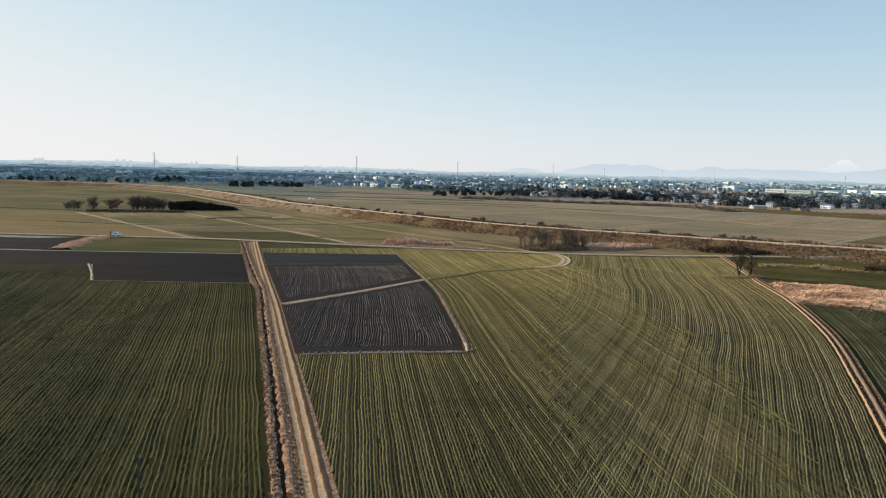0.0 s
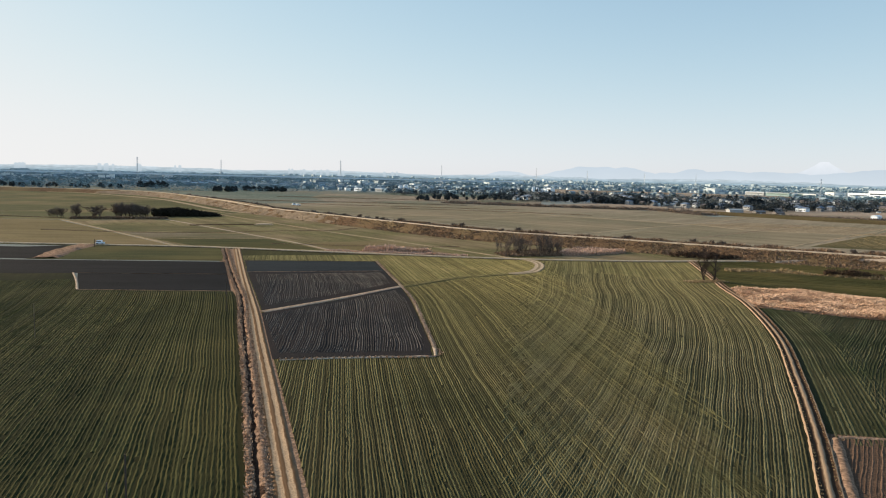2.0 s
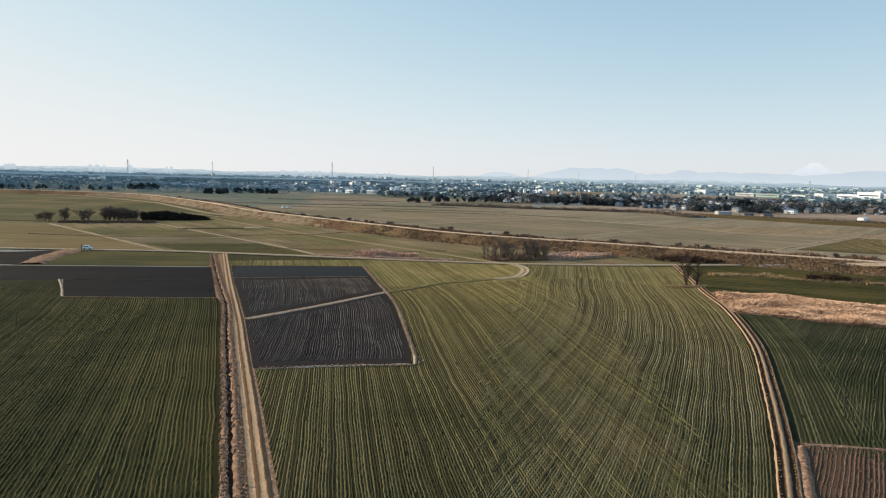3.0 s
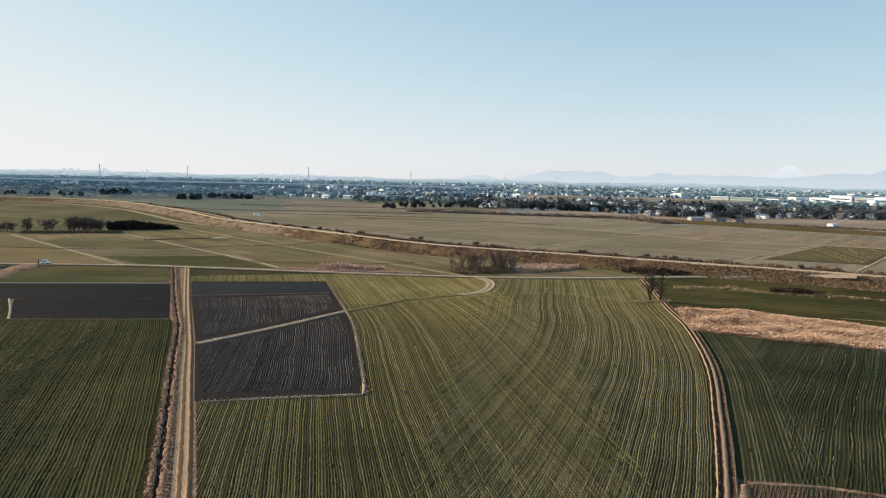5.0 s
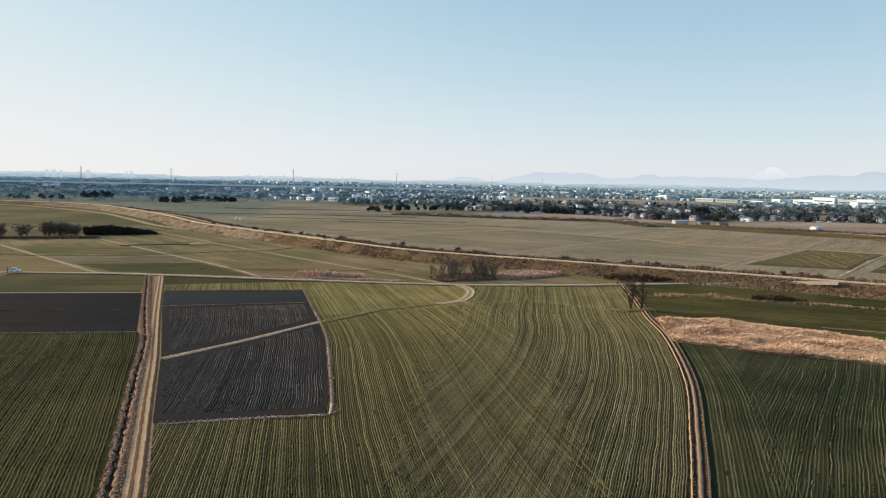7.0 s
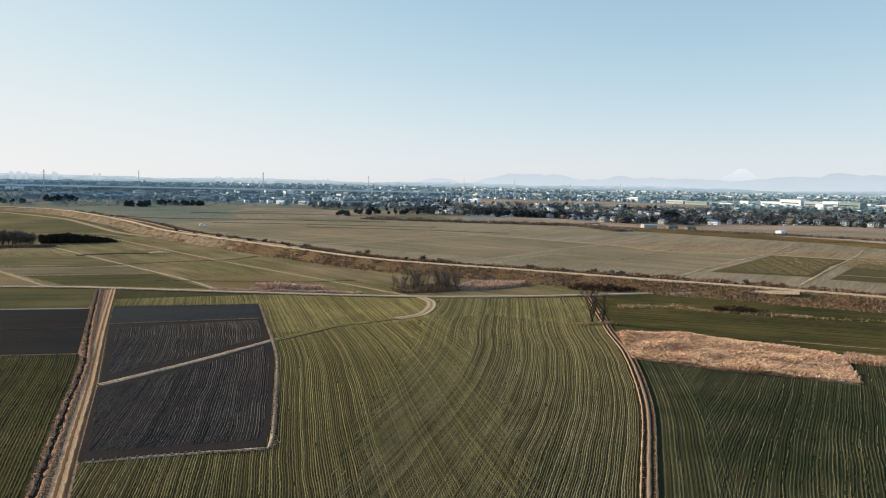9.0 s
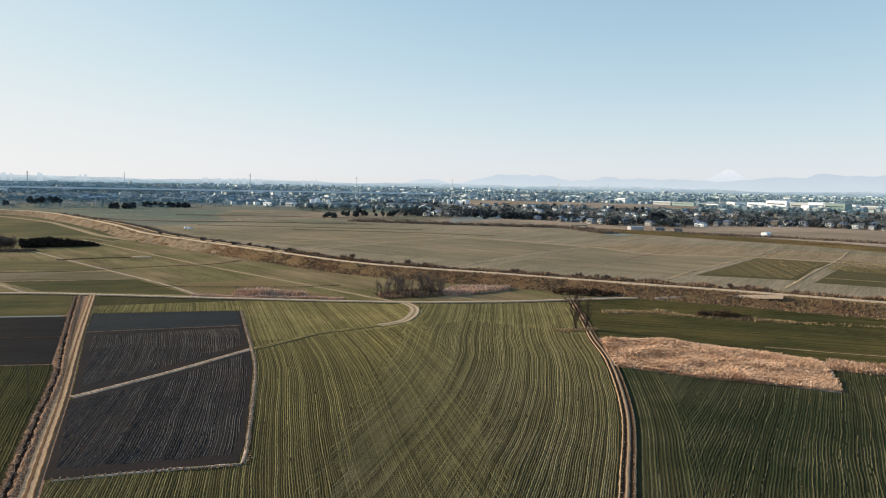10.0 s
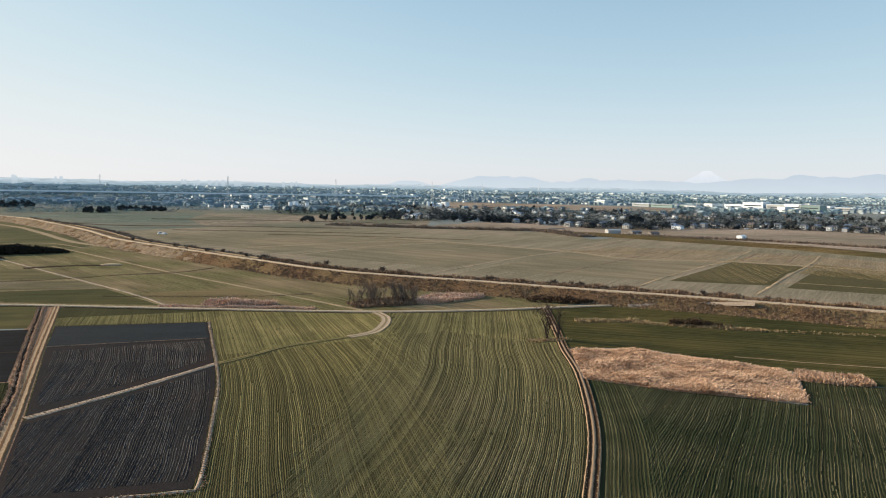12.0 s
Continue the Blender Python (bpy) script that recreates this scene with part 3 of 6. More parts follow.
# ---- ground to the horizon ----
def ground_sheet():
    """One sheet to the horizon, with a patchwork of far fields."""
    rings = [0, 60, 120, 200, 320, 480, 700, 1000, 1400, 1900, 2500, 3200, 4000, 4880]
    bm = bmesh.new()
    seg, rows = 72, []
    for r in rings:
        rows.append([bm.verts.new((r * math.sin(2 * math.pi * k / seg), r * math.cos(2 * math.pi * k / seg) + 60, 0)) for k in range(seg)] if r else [bm.verts.new((0, 60, 0))])
    for k in range(seg):
        bm.faces.new((rows[0][0], rows[1][(k + 1) % seg], rows[1][k]))
        for a, b in zip(rows[1:], rows[2:]):
            bm.faces.new((a[k], a[(k + 1) % seg], b[(k + 1) % seg], b[k]))
    bmesh.ops.recalc_face_normals(bm, faces=bm.faces)
    me = bpy.data.meshes.new("ground")
    bm.to_mesh(me)
    bm.free()
    if me.polygons[0].normal.z < 0:
        me.flip_normals()
    # both field tones are paled and blued: painted haze over the far ground
    m = mat("haze_tinted_farmland", (0.200, 0.215, 0.195), (0.140, 0.160, 0.150), 0.02, fine=0.3, far=(0.260, 0.255, 0.225), wide=0.004)
    nt = m.node_tree
    b = nt.nodes["Principled BSDF"]
    was = b.inputs["Base Color"].links[0].from_socket
    geo = nt.nodes.new("ShaderNodeNewGeometry")
    turn = nt.nodes.new("ShaderNodeMapping")
    turn.inputs["Rotation"].default_value = (0, 0, radians(38))
    turn.inputs["Scale"].default_value = (1 / 60, 1 / 140, 1)
    vor = nt.nodes.new("ShaderNodeTexVoronoi")
    vor.distance = 'CHEBYCHEV'
    vor.inputs["Scale"].default_value = 1.0
    sep = nt.nodes.new("ShaderNodeSeparateColor")
    mixer = nt.nodes.new("ShaderNodeMix")
    mixer.data_type = 'RGBA'
    nt.links.new(geo.outputs["Position"], turn.inputs["Vector"])
    nt.links.new(turn.outputs[0], vor.inputs["Vector"])
    nt.links.new(vor.outputs["Color"], sep.inputs[0])
    ramp = nt.nodes.new("ShaderNodeMapRange")
    ramp.inputs["To Max"].default_value = 0.8
    nt.links.new(sep.outputs[0], ramp.inputs["Value"])
    nt.links.new(ramp.outputs[0], mixer.inputs["Factor"])
    nt.links.new(was, mixer.inputs["A"])
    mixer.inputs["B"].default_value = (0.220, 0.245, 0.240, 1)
    nt.links.new(mixer.outputs["Result"], b.inputs["Base Color"])
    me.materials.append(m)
    return tagged(new("ground", me), "flat winter farmland in patches tinted with bluish haze", "ground", kind="structure")


ground_sheet()

# ---- lines of the plan ----
ROAD_A = pts((-89, 246), (-67.3, 179.2), (-51.5, 132), (-44.5, 109.9), (-35.5, 81.8), (-25.8, 50.8), (-16, 20), (-6, -12))
DITCH_A = pts((-91.5, 240), (-70.0, 179), (-58.0, 146.4), (-49.8, 119.9), (-40.2, 89.5), (-27.6, 48.4), (-19.5, 20), (-9.5, -12))
ROAD_EW = pts((-240, 243), (-161.5, 243.5), (-110, 245.3), (-88.2, 243.4), (-50.6, 237.8), (6.2, 230.7), (43.9, 232.1), (68, 236.1), (117.6, 245.7), (150, 253))
TRACK = pts((69, 239), (61.7, 199), (57.5, 177), (53.9, 153.2), (45.6, 120.2), (36.1, 93.6), (27.1, 70.3), (19.8, 53), (13, 35), (8, 10))
CURVE = pts((11.4, 231.2), (14.6, 221), (13.9, 210), (10.5, 199.5), (4, 193.5), (-10.9, 183.8), (-18, 175), (-24.5, 167))
DIVIDE = pts((-49.5, 131.5), (-38, 147), (-24.9, 167.3))
PLOT_EAST = pts((-36, 215), (-29.5, 187), (-24.9, 167.3), (-21.1, 148.7), (-17.8, 125.1), (-15.5, 107.8), (-15, 100.5))
PLOT_SOUTH = pts((-15, 100.5), (-26.7, 98.6), (-37.6, 96.3))
CREST = pts((-760, 800), (-520, 770), (-400, 752), (-308, 705), (-199.9, 562.7), (-141.5, 466.9), (-101, 417.2), (-44.5, 352.6), (0, 306), (51.8, 276), (91, 253), (124, 234.6), (167.6, 207.9), (240, 166), (330, 115))

# ---- fields ----
def beside(line, off):
    """A line moved to its right by some metres."""
    q, n, _ = smooth_path(line, 25.0)
    return [tuple(p) for p in q + n * off]


MAIN = pts((-86, 240), (-50, 235), (6, 228), (44, 229.5), (67.3, 232.5), (61, 199), (56.8, 177), (53.2, 153), (45, 120.5), (35.5, 94), (26.6, 71), (19.3, 54), (12, 36), (7, 10), (-11, 10), (-14, 20), (-24, 51), (-34, 82.5), (-43, 110.5), (-50, 132.5), (-66, 179.5))
PLOT_N = pts((-75.7, 210.1), (-36.4, 215), (-29.9, 187), (-25.6, 168.2), (-37.6, 148.2), (-49.9, 133.0), (-66.3, 181))
PLOT_S = pts((-49.3, 130.2), (-37.4, 145.6), (-25, 166), (-21.6, 148.5), (-18.3, 125), (-16, 107.8), (-15.6, 101.2), (-26.8, 99.3), (-38.8, 96.8))
LEFT = pts((-62.3, 154.2), (-96, 152.5), (-110.5, 177), (-124, 175), (-330, 181), (-330, 48), (-120, 51), (-55, 51.5), (-38, 48.8), (-28.1, 49.5), (-40.1, 88), (-49.9, 119), (-58.2, 145))
BLACK_N = pts((-80.5, 206), (-140, 199.8), (-330, 192), (-330, 179), (-124, 173.2), (-109.5, 176.5), (-71.8, 180.6))
BLACK_S = pts((-71.6, 180), (-109, 176), (-96.3, 151.2), (-62.8, 154.6))
BLACK_W = pts((-330, 232), (-158, 233), (-146, 240), (-136, 203), (-330, 195))
GREEN_NW = pts((-148, 242.5), (-91.5, 241), (-82, 208), (-138, 202))
EAST_N = pts((68.5, 234.5), (117.6, 243), (150, 250), (190, 205), (230, 170), (230, 120), (112, 141), (104, 153), (92, 163), (77, 177.5), (58.5, 179), (62, 199))
EAST_S = pts((53.8, 150), (91, 129.8), (103.5, 152), (112, 140.5), (230, 119.5), (230, 20), (60, 30), (62, 55), (36, 66.5), (26.6, 68.5), (36.6, 92.8), (46, 119.5))
BROWN = pts((28.1, 71.6), (34.8, 70.6), (42, 68.4), (62, 58), (60, 28), (13, 34), (20.3, 52.5))

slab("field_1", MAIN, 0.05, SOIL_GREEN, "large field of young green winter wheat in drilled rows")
slab("field_2", PLOT_N, 0.09, PLOUGH, "dark ploughed plot with pale ridges beside the dirt road")
slab("field_3", PLOT_S, 0.09, PLOUGH, "dark ploughed plot edged by a pale grassy bank")
slab("field_4", LEFT, 0.05, SOIL_LEFT, "green winter wheat field beside the ditch")
slab("field_5", BLACK_N, 0.08, BLACK_SOIL, "smooth black freshly tilled plot")
slab("field_6", BLACK_S, 0.08, BLACK_SOIL, "smooth black freshly tilled plot by the ditch")
slab("field_7", BLACK_W, 0.08, BLACK_SOIL, "smooth black tilled plot by the gravel road")
slab("field_8", GREEN_NW, 0.06, OLIVE_DARK, "short olive grass plot below the gravel road")
slab("field_9", EAST_N, 0.05, MEADOW, "dark green meadow behind the dry reeds")
slab("field_10", EAST_S, 0.05, SOIL_DEEP, "dark green winter wheat field below the reeds")
slab("field_11", BROWN, 0.07, BROWN_FIELD, "bare reddish brown plot beside the rutted track")
slab("field_12", pts((-74.6, 209.2), (-36.9, 214), (-32, 193.6), (-68.0, 185.4)), 0.13, WET_SOIL, "smooth dark bluish strip of fine tilled soil")
NORTH = pts((-212, 358), (-184, 395), (-158, 418)) + beside(CREST[5:11], 10.5) + pts((68, 237.6), (44, 234), (6, 232.8), (-50, 240), (-88, 245.6), (-110, 247.5))
slab("field_13", NORTH, 0.05, PALE_GRASS, "short olive winter grass below the levee")
slab("field_14", pts((-214, 357), (-112, 247), (-160, 245.8), (-500, 246), (-500, 352)), 0.05, TAN_FIELD, "pale tan stubble field beside the gravel road")
slab("field_15", pts((-900, 785), (-500, 353), (-214, 358.5), (-184, 396), (-158, 419)) + beside(CREST[:6], 10.5)[::-1], 0.04, OLIVE_GRASS, "wide olive pasture under the levee")
slab("field_16", beside(CREST[4:], -17.0) + pts((420, 290), (345, 410), (266, 508), (218, 560), (187, 537), (176, 604), (74, 688), (-112, 648)), 0.05, PADDY, "grey green fallow paddies behind the levee")
slab("field_17", pts((142, 303), (180, 288), (214, 329), (244, 357), (213, 379)), 0.07, PADDY_DEEP, "green striped paddy between earth paths")
slab("field_18", pts((183, 281), (250, 243), (310, 280), (238, 342)), 0.07, PADDY_DEEP, "green striped paddy beyond the levee")
slab("field_23", pts((50, 350), (-33, 412), (17, 460), (58, 487), (66, 500), (131, 437)), 0.06, PADDY_TEAL, "grey green fallow paddy between pale paths")
slab("field_24", pts((64, 342), (137, 301), (197, 374), (160, 393), (136, 432)), 0.06, PADDY_TEAL, "grey green paddy strip between pale paths")
slab("field_25", pts((214, 380), (262, 328), (330, 262), (345, 330), (290, 408), (262, 438)), 0.06, PADDY_TAN, "tan fallow plots below the ochre dike")
slab("field_26", pts((-40, 418), (-120, 508), (-150, 560), (-60, 580), (28, 538), (64, 504), (14, 463)), 0.06, PADDY_TEAL, "wide grey green paddy behind the levee")
slab("field_27", pts((162, 397), (198, 378), (258, 440), (185, 472), (138, 439)), 0.06, PADDY_TAN, "tan fallow paddy between pale paths")
slab("field_28", pts((-107, 250.5), (-57, 244), (-86, 280), (-130, 271)), 0.07, OLIVE_DARK, "dark olive grass plot beside the gravel road")
slab("field_29", pts((-131, 273), (-87, 282), (-103, 301), (-154, 296)), 0.07, MAUVE_FIELD, "greyish pink stubble plot between earth paths")
slab("field_30", pts((-50, 243), (-8, 238), (-40, 282), (-70, 268)), 0.07, TAN_FIELD, "pale brownish grass plot above the gravel road")
slab("field_31", pts((-160, 302), (-108, 307), (-136, 338), (-182, 330)), 0.07, OLIVE_GRASS, "olive grass plot beside the earth path")
slab("field_32", pts((-200, 47), (-27, 47), (-11, 10.5), (8, 10.5), (13, 33), (60, 27), (230, 19), (230, -80), (-200, -80)), 0.03, SOIL_LEFT, "young green wheat on both sides of the road")
slab("field_19", pts((225, 566), (272, 516), (350, 425), (700, 420), (900, 760), (560, 792), (335, 703), (224, 732), (140, 768), (80, 700), (178, 606)), 0.04, STUBBLE, "wide pinkish tan stubble before the village")
slab("field_22", pts((-1400, 830)) + beside(CREST[:5], -17.0) + pts((-110, 645), (70, 690), (60, 1010), (-1400, 1010)), 0.04, TEAL_PLAIN, "wide grey green winter plain behind the levee, tinted with haze")
slab("field_33", pts((-175, 900), (-35, 905), (95, 850), (75, 700), (60, 652), (-25, 630), (-128, 660), (-165, 760)), 0.07, PLAIN_TAN, "pinkish tan rough grass on the plain behind the levee")
slab("field_20", pts((160, 1215), (560, 1090), (700, 1320), (430, 1510), (190, 1590)), 0.04, STUBBLE, "pale pinkish open fields behind the village")

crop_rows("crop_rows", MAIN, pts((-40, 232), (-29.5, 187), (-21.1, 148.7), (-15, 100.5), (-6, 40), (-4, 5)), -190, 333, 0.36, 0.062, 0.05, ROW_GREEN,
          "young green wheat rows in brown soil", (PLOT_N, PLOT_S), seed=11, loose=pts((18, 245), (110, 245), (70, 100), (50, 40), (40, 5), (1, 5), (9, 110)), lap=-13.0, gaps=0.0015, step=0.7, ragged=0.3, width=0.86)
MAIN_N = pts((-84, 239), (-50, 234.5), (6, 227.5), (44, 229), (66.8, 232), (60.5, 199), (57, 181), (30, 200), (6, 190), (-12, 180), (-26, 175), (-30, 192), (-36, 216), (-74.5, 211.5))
crop_rows("crop_rows", MAIN_N, pts((-40, 232), (-29.5, 187), (-21.1, 148.7), (-15, 100.5)), -120, 168, 0.48, 0.07, 0.05, ROW_YELLOW, "yellowish wheat rows at the far end of the field", seed=18, gaps=0.01, width=1.15,
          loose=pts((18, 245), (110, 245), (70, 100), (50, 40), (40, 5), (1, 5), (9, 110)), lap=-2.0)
crop_rows("crop_rows", MAIN_N, pts((80, 285)) + TRACK[:4], 4, 133, 0.48, 0.07, 0.05, ROW_YELLOW, "yellowish wheat rows beside the curved turning", seed=19, gaps=0.01, width=1.15,
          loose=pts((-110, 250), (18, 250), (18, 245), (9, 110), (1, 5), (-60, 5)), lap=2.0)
crop_rows("crop_rows", MAIN, pts((80, 285)) + TRACK, 5, 224, 0.36, 0.062, 0.05, ROW_LIT, "young green wheat rows following the curved track",
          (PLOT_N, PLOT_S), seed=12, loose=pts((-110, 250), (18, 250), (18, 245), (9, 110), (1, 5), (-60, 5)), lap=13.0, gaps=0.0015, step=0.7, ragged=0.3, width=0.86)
crop_rows("crop_rows", LEFT, DITCH_A[1:], 4, 370, 0.5, 0.075, 0.05, ROW_LEFT, "young green wheat rows beside the ditch", seed=13, step=0.8, gaps=0.002, ragged=0.35, width=0.85)
crop_rows("crop_rows", pts((-72, 151), (-95, 149.5), (-112, 175), (-124, 173), (-328, 178), (-328, 70), (-110, 66), (-80, 84), (-72, 110), (-70, 132)), DITCH_A[1:], 4, 370, 0.5, 0.088, 0.05, ROW_SUNNY, "yellowish wheat rows below the black plot", seed=23, step=0.9, gaps=0.01, ragged=0.35, width=0.8)
crop_rows("crop_rows", EAST_S, TRACK[2:], -20, -3, 0.6, 0.07, 0.05, ROW_DEEP, "dark green wheat rows beside the track", seed=14, step=0.9, gaps=0.004, width=0.85)
crop_rows("crop_rows", EAST_S, pts((112, 172), (83, 127.7), (62.7, 98), (47.5, 73.7), (28, 42)), -300, 90, 0.5, 0.065, 0.05, ROW_DEEP, "dark green wheat rows below the reeds", seed=17, step=0.8, gaps=0.02, ragged=0.35, width=0.75,
          without=[[(x + 11, y + 3) for x, y in TRACK] + pts((-30, 10), (-30, 240))])
STRIPED_A, STRIPED_B = pts((146, 308), (181, 292), (213, 329), (240, 356), (213, 377)), pts((218, 327), (252, 292), (300, 300), (270, 352), (256, 370))
for i, plot in enumerate((STRIPED_A, STRIPED_B)):
    crop_rows("furrows", plot, pts((195, 260), (214, 325), (234, 395)), -70, 70, 1.9, 0.2, 0.07, PADDY_RIDGE, "wide tan ridges across a dark green paddy", seed=30 + i, gaps=0.002, step=2.0, ragged=0.5, width=0.5)
crop_rows("crop_rows", EAST_N, pts((40, 192), (120, 160), (240, 112)), -150, 90, 0.62, 0.06, 0.05, MEADOW_ROW, "short green grass drilled in fine rows", seed=33, gaps=0.01, step=1.1, ragged=0.4, width=0.9)
crop_rows("crop_rows", EAST_S, pts((112, 172), (83, 127.7), (62.7, 98), (47.5, 73.7), (28, 42)), -70, 22, 2.1, 0.09, 0.05, ROW_THIN, "broken pale lines of thin wheat between the rows", seed=41, step=0.8, gaps=0.10, ragged=0.6, width=0.11,
          without=[[(x + 11, y + 3) for x, y in TRACK] + pts((-30, 10), (-30, 240))])
crop_rows("furrows", [(x * 0.995, y * 0.995) for x, y in BROWN], pts((80, 92), (62, 66), (46, 40), (36, 20)), -56, 112, 0.5, 0.06, 0.07, BROWN_RIDGE, "low crumbly ridges of the bare brown plot", seed=43, gaps=0.02, step=0.6, ragged=0.3, width=0.6)
crop_rows("furrows", pts((-48.6, 128.5), (-36.4, 143.6), (-26, 161.5), (-22.4, 148.5), (-19.1, 125), (-17, 107.8), (-17, 103.6), (-27.2, 101.9), (-38.6, 99.6)), PLOT_EAST[2:], -3, 97, 0.44, 0.08, 0.09, PLOUGH_ROW,
          "pale cloddy ridges of a ploughed plot", seed=15, gaps=0.02, step=0.6, ragged=0.6, width=0.5)
crop_rows("furrows", pts((-64.5, 181), (-50.5, 138), (-38.5, 153), (-27.6, 171), (-32.3, 191)), pts((-40, 213), (-29.5, 187), (-21.1, 148.7), (-15, 100.5)), -3, 107, 0.44, 0.08, 0.09, PLOUGH_ROW,
          "pale cloddy ridges of a ploughed plot", seed=16, gaps=0.04, step=0.6, ragged=0.6, width=0.5)

# ---- roads, ditch, banks and levee ----
tagged(ribbon("verge", ROAD_A, [(-3.2, 0.01), (-1.0, 0.03), (1.0, 0.03), (6.5, 0.01)], BANK_EARTH, 2.0, 0.0, 0.0), "brown earth verge of the dirt road", "verge", kind="structure")
tagged(ribbon("verge", TRACK, [(-2.8, 0.01), (-1.0, 0.03), (1.0, 0.03), (2.8, 0.01)], BANK_EARTH, 2.0, 0.0, 0.0), "brown earth verge of the rutted track", "verge", kind="structure")
tagged(ribbon("verge", ROAD_EW, [(-3.5, 0.01), (-1.0, 0.03), (1.0, 0.03), (4.5, 0.01)], OLIVE_DARK, 2.0, 0.0, 0.0), "grassy verge of the gravel road", "verge", kind="structure")
tagged(ribbon("road_1", ROAD_A, [(-1.45, 0.02), (-1.1, 0.20), (-0.9, 0.22), (-0.58, 0.10), (-0.25, 0.19), (0, 0.22), (0.25, 0.19), (0.58, 0.10), (0.9, 0.22), (1.15, 0.22), (1.5, 0.02)], ROAD_MAT, 0.7, 0.05, 0.13, grain=0.6), "pale dirt farm road with two wheel ruts", "road", kind="structure")
tagged(ribbon("road_2", ROAD_EW, [(-1.8, 0.0), (-1.3, 0.3), (0, 0.36), (1.3, 0.32), (1.45, 0.0)], PATH_PALE, 2.0, 0.04), "pale gravel farm road across the fields", "road", kind="structure")
tagged(ribbon("road_3", TRACK, [(-1.3, 0.0), (-1.15, 0.34), (-1.0, 0.36), (-0.85, 0.17), (-0.45, 0.15), (-0.2, 0.32), (0, 0.35), (0.2, 0.32), (0.45, 0.15), (0.85, 0.17), (0.98, 0.32), (1.12, 0.28), (1.25, 0.02)], TRACK_MAT, 0.7, 0.06, 0.13, grain=0.6), "rutted earth track with dry grass between the ruts", "road", kind="structure")
tagged(ribbon("bank_12", TRACK[6:], [(-2.75, 0.0), (-2.4, 0.30), (-2.0, 0.36), (-1.6, 0.30), (-1.2, 0.02)], BANK_EARTH, 0.7, 0.08, 0.2, grain=0.6), "dry grassy bank between the track and the brown plot", "bank", kind="structure")
tagged(ribbon("road_4", CURVE[:5], [(-2.0, 0.0), (-1.5, 0.28), (-1.2, 0.17), (-0.6, 0.17), (0, 0.28), (0.6, 0.17), (1.2, 0.17), (1.5, 0.28), (2.0, 0.0)], EARTH_TURN, 0.9, 0.05), "curved earth turning off the gravel road", "road", kind="structure")
tagged(ribbon("path_1", CURVE[4:], [(-1.5, 0.03), (-1.1, 0.26), (-0.6, 0.15), (-0.2, 0.26), (0.2, 0.26), (0.6, 0.15), (1.1, 0.26), (1.5, 0.03)], HEADLAND, 0.9, 0.06, 0.3), "faint grassy path across the wheat", "path", kind="structure")
tagged(ribbon("path_2", DIVIDE, [(-1.0, 0.05), (-0.75, 0.2), (-0.35, 0.14), (0, 0.2), (0.35, 0.14), (0.75, 0.2), (1.0, 0.05)], PATH_GREY, 0.8, 0.04), "pale trampled path between the ploughed plots", "path", kind="structure")
tagged(ribbon("bank_1", PLOT_EAST, [(-0.42, 0.0), (-0.2, 0.24), (0.15, 0.24), (0.38, 0.0)], PATH_GREY, 0.8, 0.08, 0.2), "low pale earth bank round the plot", "bank", kind="structure")
tagged(ribbon("bank_2", PLOT_SOUTH, [(-0.4, 0.0), (-0.15, 0.22), (0.15, 0.22), (0.4, 0.0)], PATH_GREY, 0.8, 0.08, 0.15), "low pale earth bank along the plot", "bank", kind="structure")
tagged(ribbon("ditch", DITCH_A, [(-0.6, 0.34), (-0.22, 0.04), (0.2, 0.03), (0.55, 0.34)], DITCH, 0.8, 0.05, 0.3, grain=0.5), "narrow muddy field ditch", "ditch", kind="structure")
tagged(ribbon("bank_3", DITCH_A, [(-1.5, 0.03), (-0.95, 0.34), (-0.6, 0.42), (-0.28, 0.12)], BANK_EARTH, 0.6, 0.2, 0.42, grain=0.6), "dry grassy bank between ditch and road", "bank", kind="structure")
tagged(ribbon("bank_4", DITCH_A, [(0.28, 0.12), (0.55, 0.40), (0.85, 0.30), (1.15, 0.0)], BANK_EARTH, 0.6, 0.2, 0.42, grain=0.6), "dry grassy bank of the ditch", "bank", kind="structure")
# dark strip laid flat along the road's south foot, not sunk
tagged(ribbon("ditch", [(x, y - 2.3) for x, y in ROAD_EW[1:]], [(-0.5, 0.12), (-0.2, 0.06), (0.3, 0.06), (0.6, 0.12)], DITCH, 1.5, 0.03, 0.25), "narrow dark strip below the gravel road", "ditch", kind="structure")
tagged(ribbon("bank_7", pts((-110.5, 176.6), (-103, 164), (-96.3, 151.6)), [(-0.4, 0.0), (-0.2, 0.2), (0.2, 0.2), (0.4, 0.0)], PATH_GREY, 0.8, 0.08, 0.2), "low pale earth bank at the corner of the black plot", "bank", kind="structure")
tagged(ribbon("bank_9", pts((-109.5, 176.4), (-90, 178.6), (-71.9, 180.4)), [(-0.2, 0.05), (-0.1, 0.15), (0.1, 0.15), (0.2, 0.05)], BROWN_FIELD, 0.8, 0.05, 0.15), "thin pale ridge between two black plots", "bank", kind="structure")
tagged(ribbon("bank_10", pts((-68.0, 185.2), (-50, 189.5), (-32.2, 193.4)), [(-0.2, 0.06), (-0.1, 0.2), (0.1, 0.2), (0.2, 0.06)], BANK_EARTH, 0.8, 0.05, 0.15), "thin ridge below the smooth tilled strip", "bank", kind="structure")
tagged(ribbon("bank_8", pts((-96.3, 151.6), (-80, 152.8), (-63, 154.3)), [(-0.25, 0.0), (-0.1, 0.15), (0.1, 0.15), (0.25, 0.0)], BANK_EARTH, 0.8, 0.06, 0.2), "thin pale bank between black soil and wheat", "bank", kind="structure")
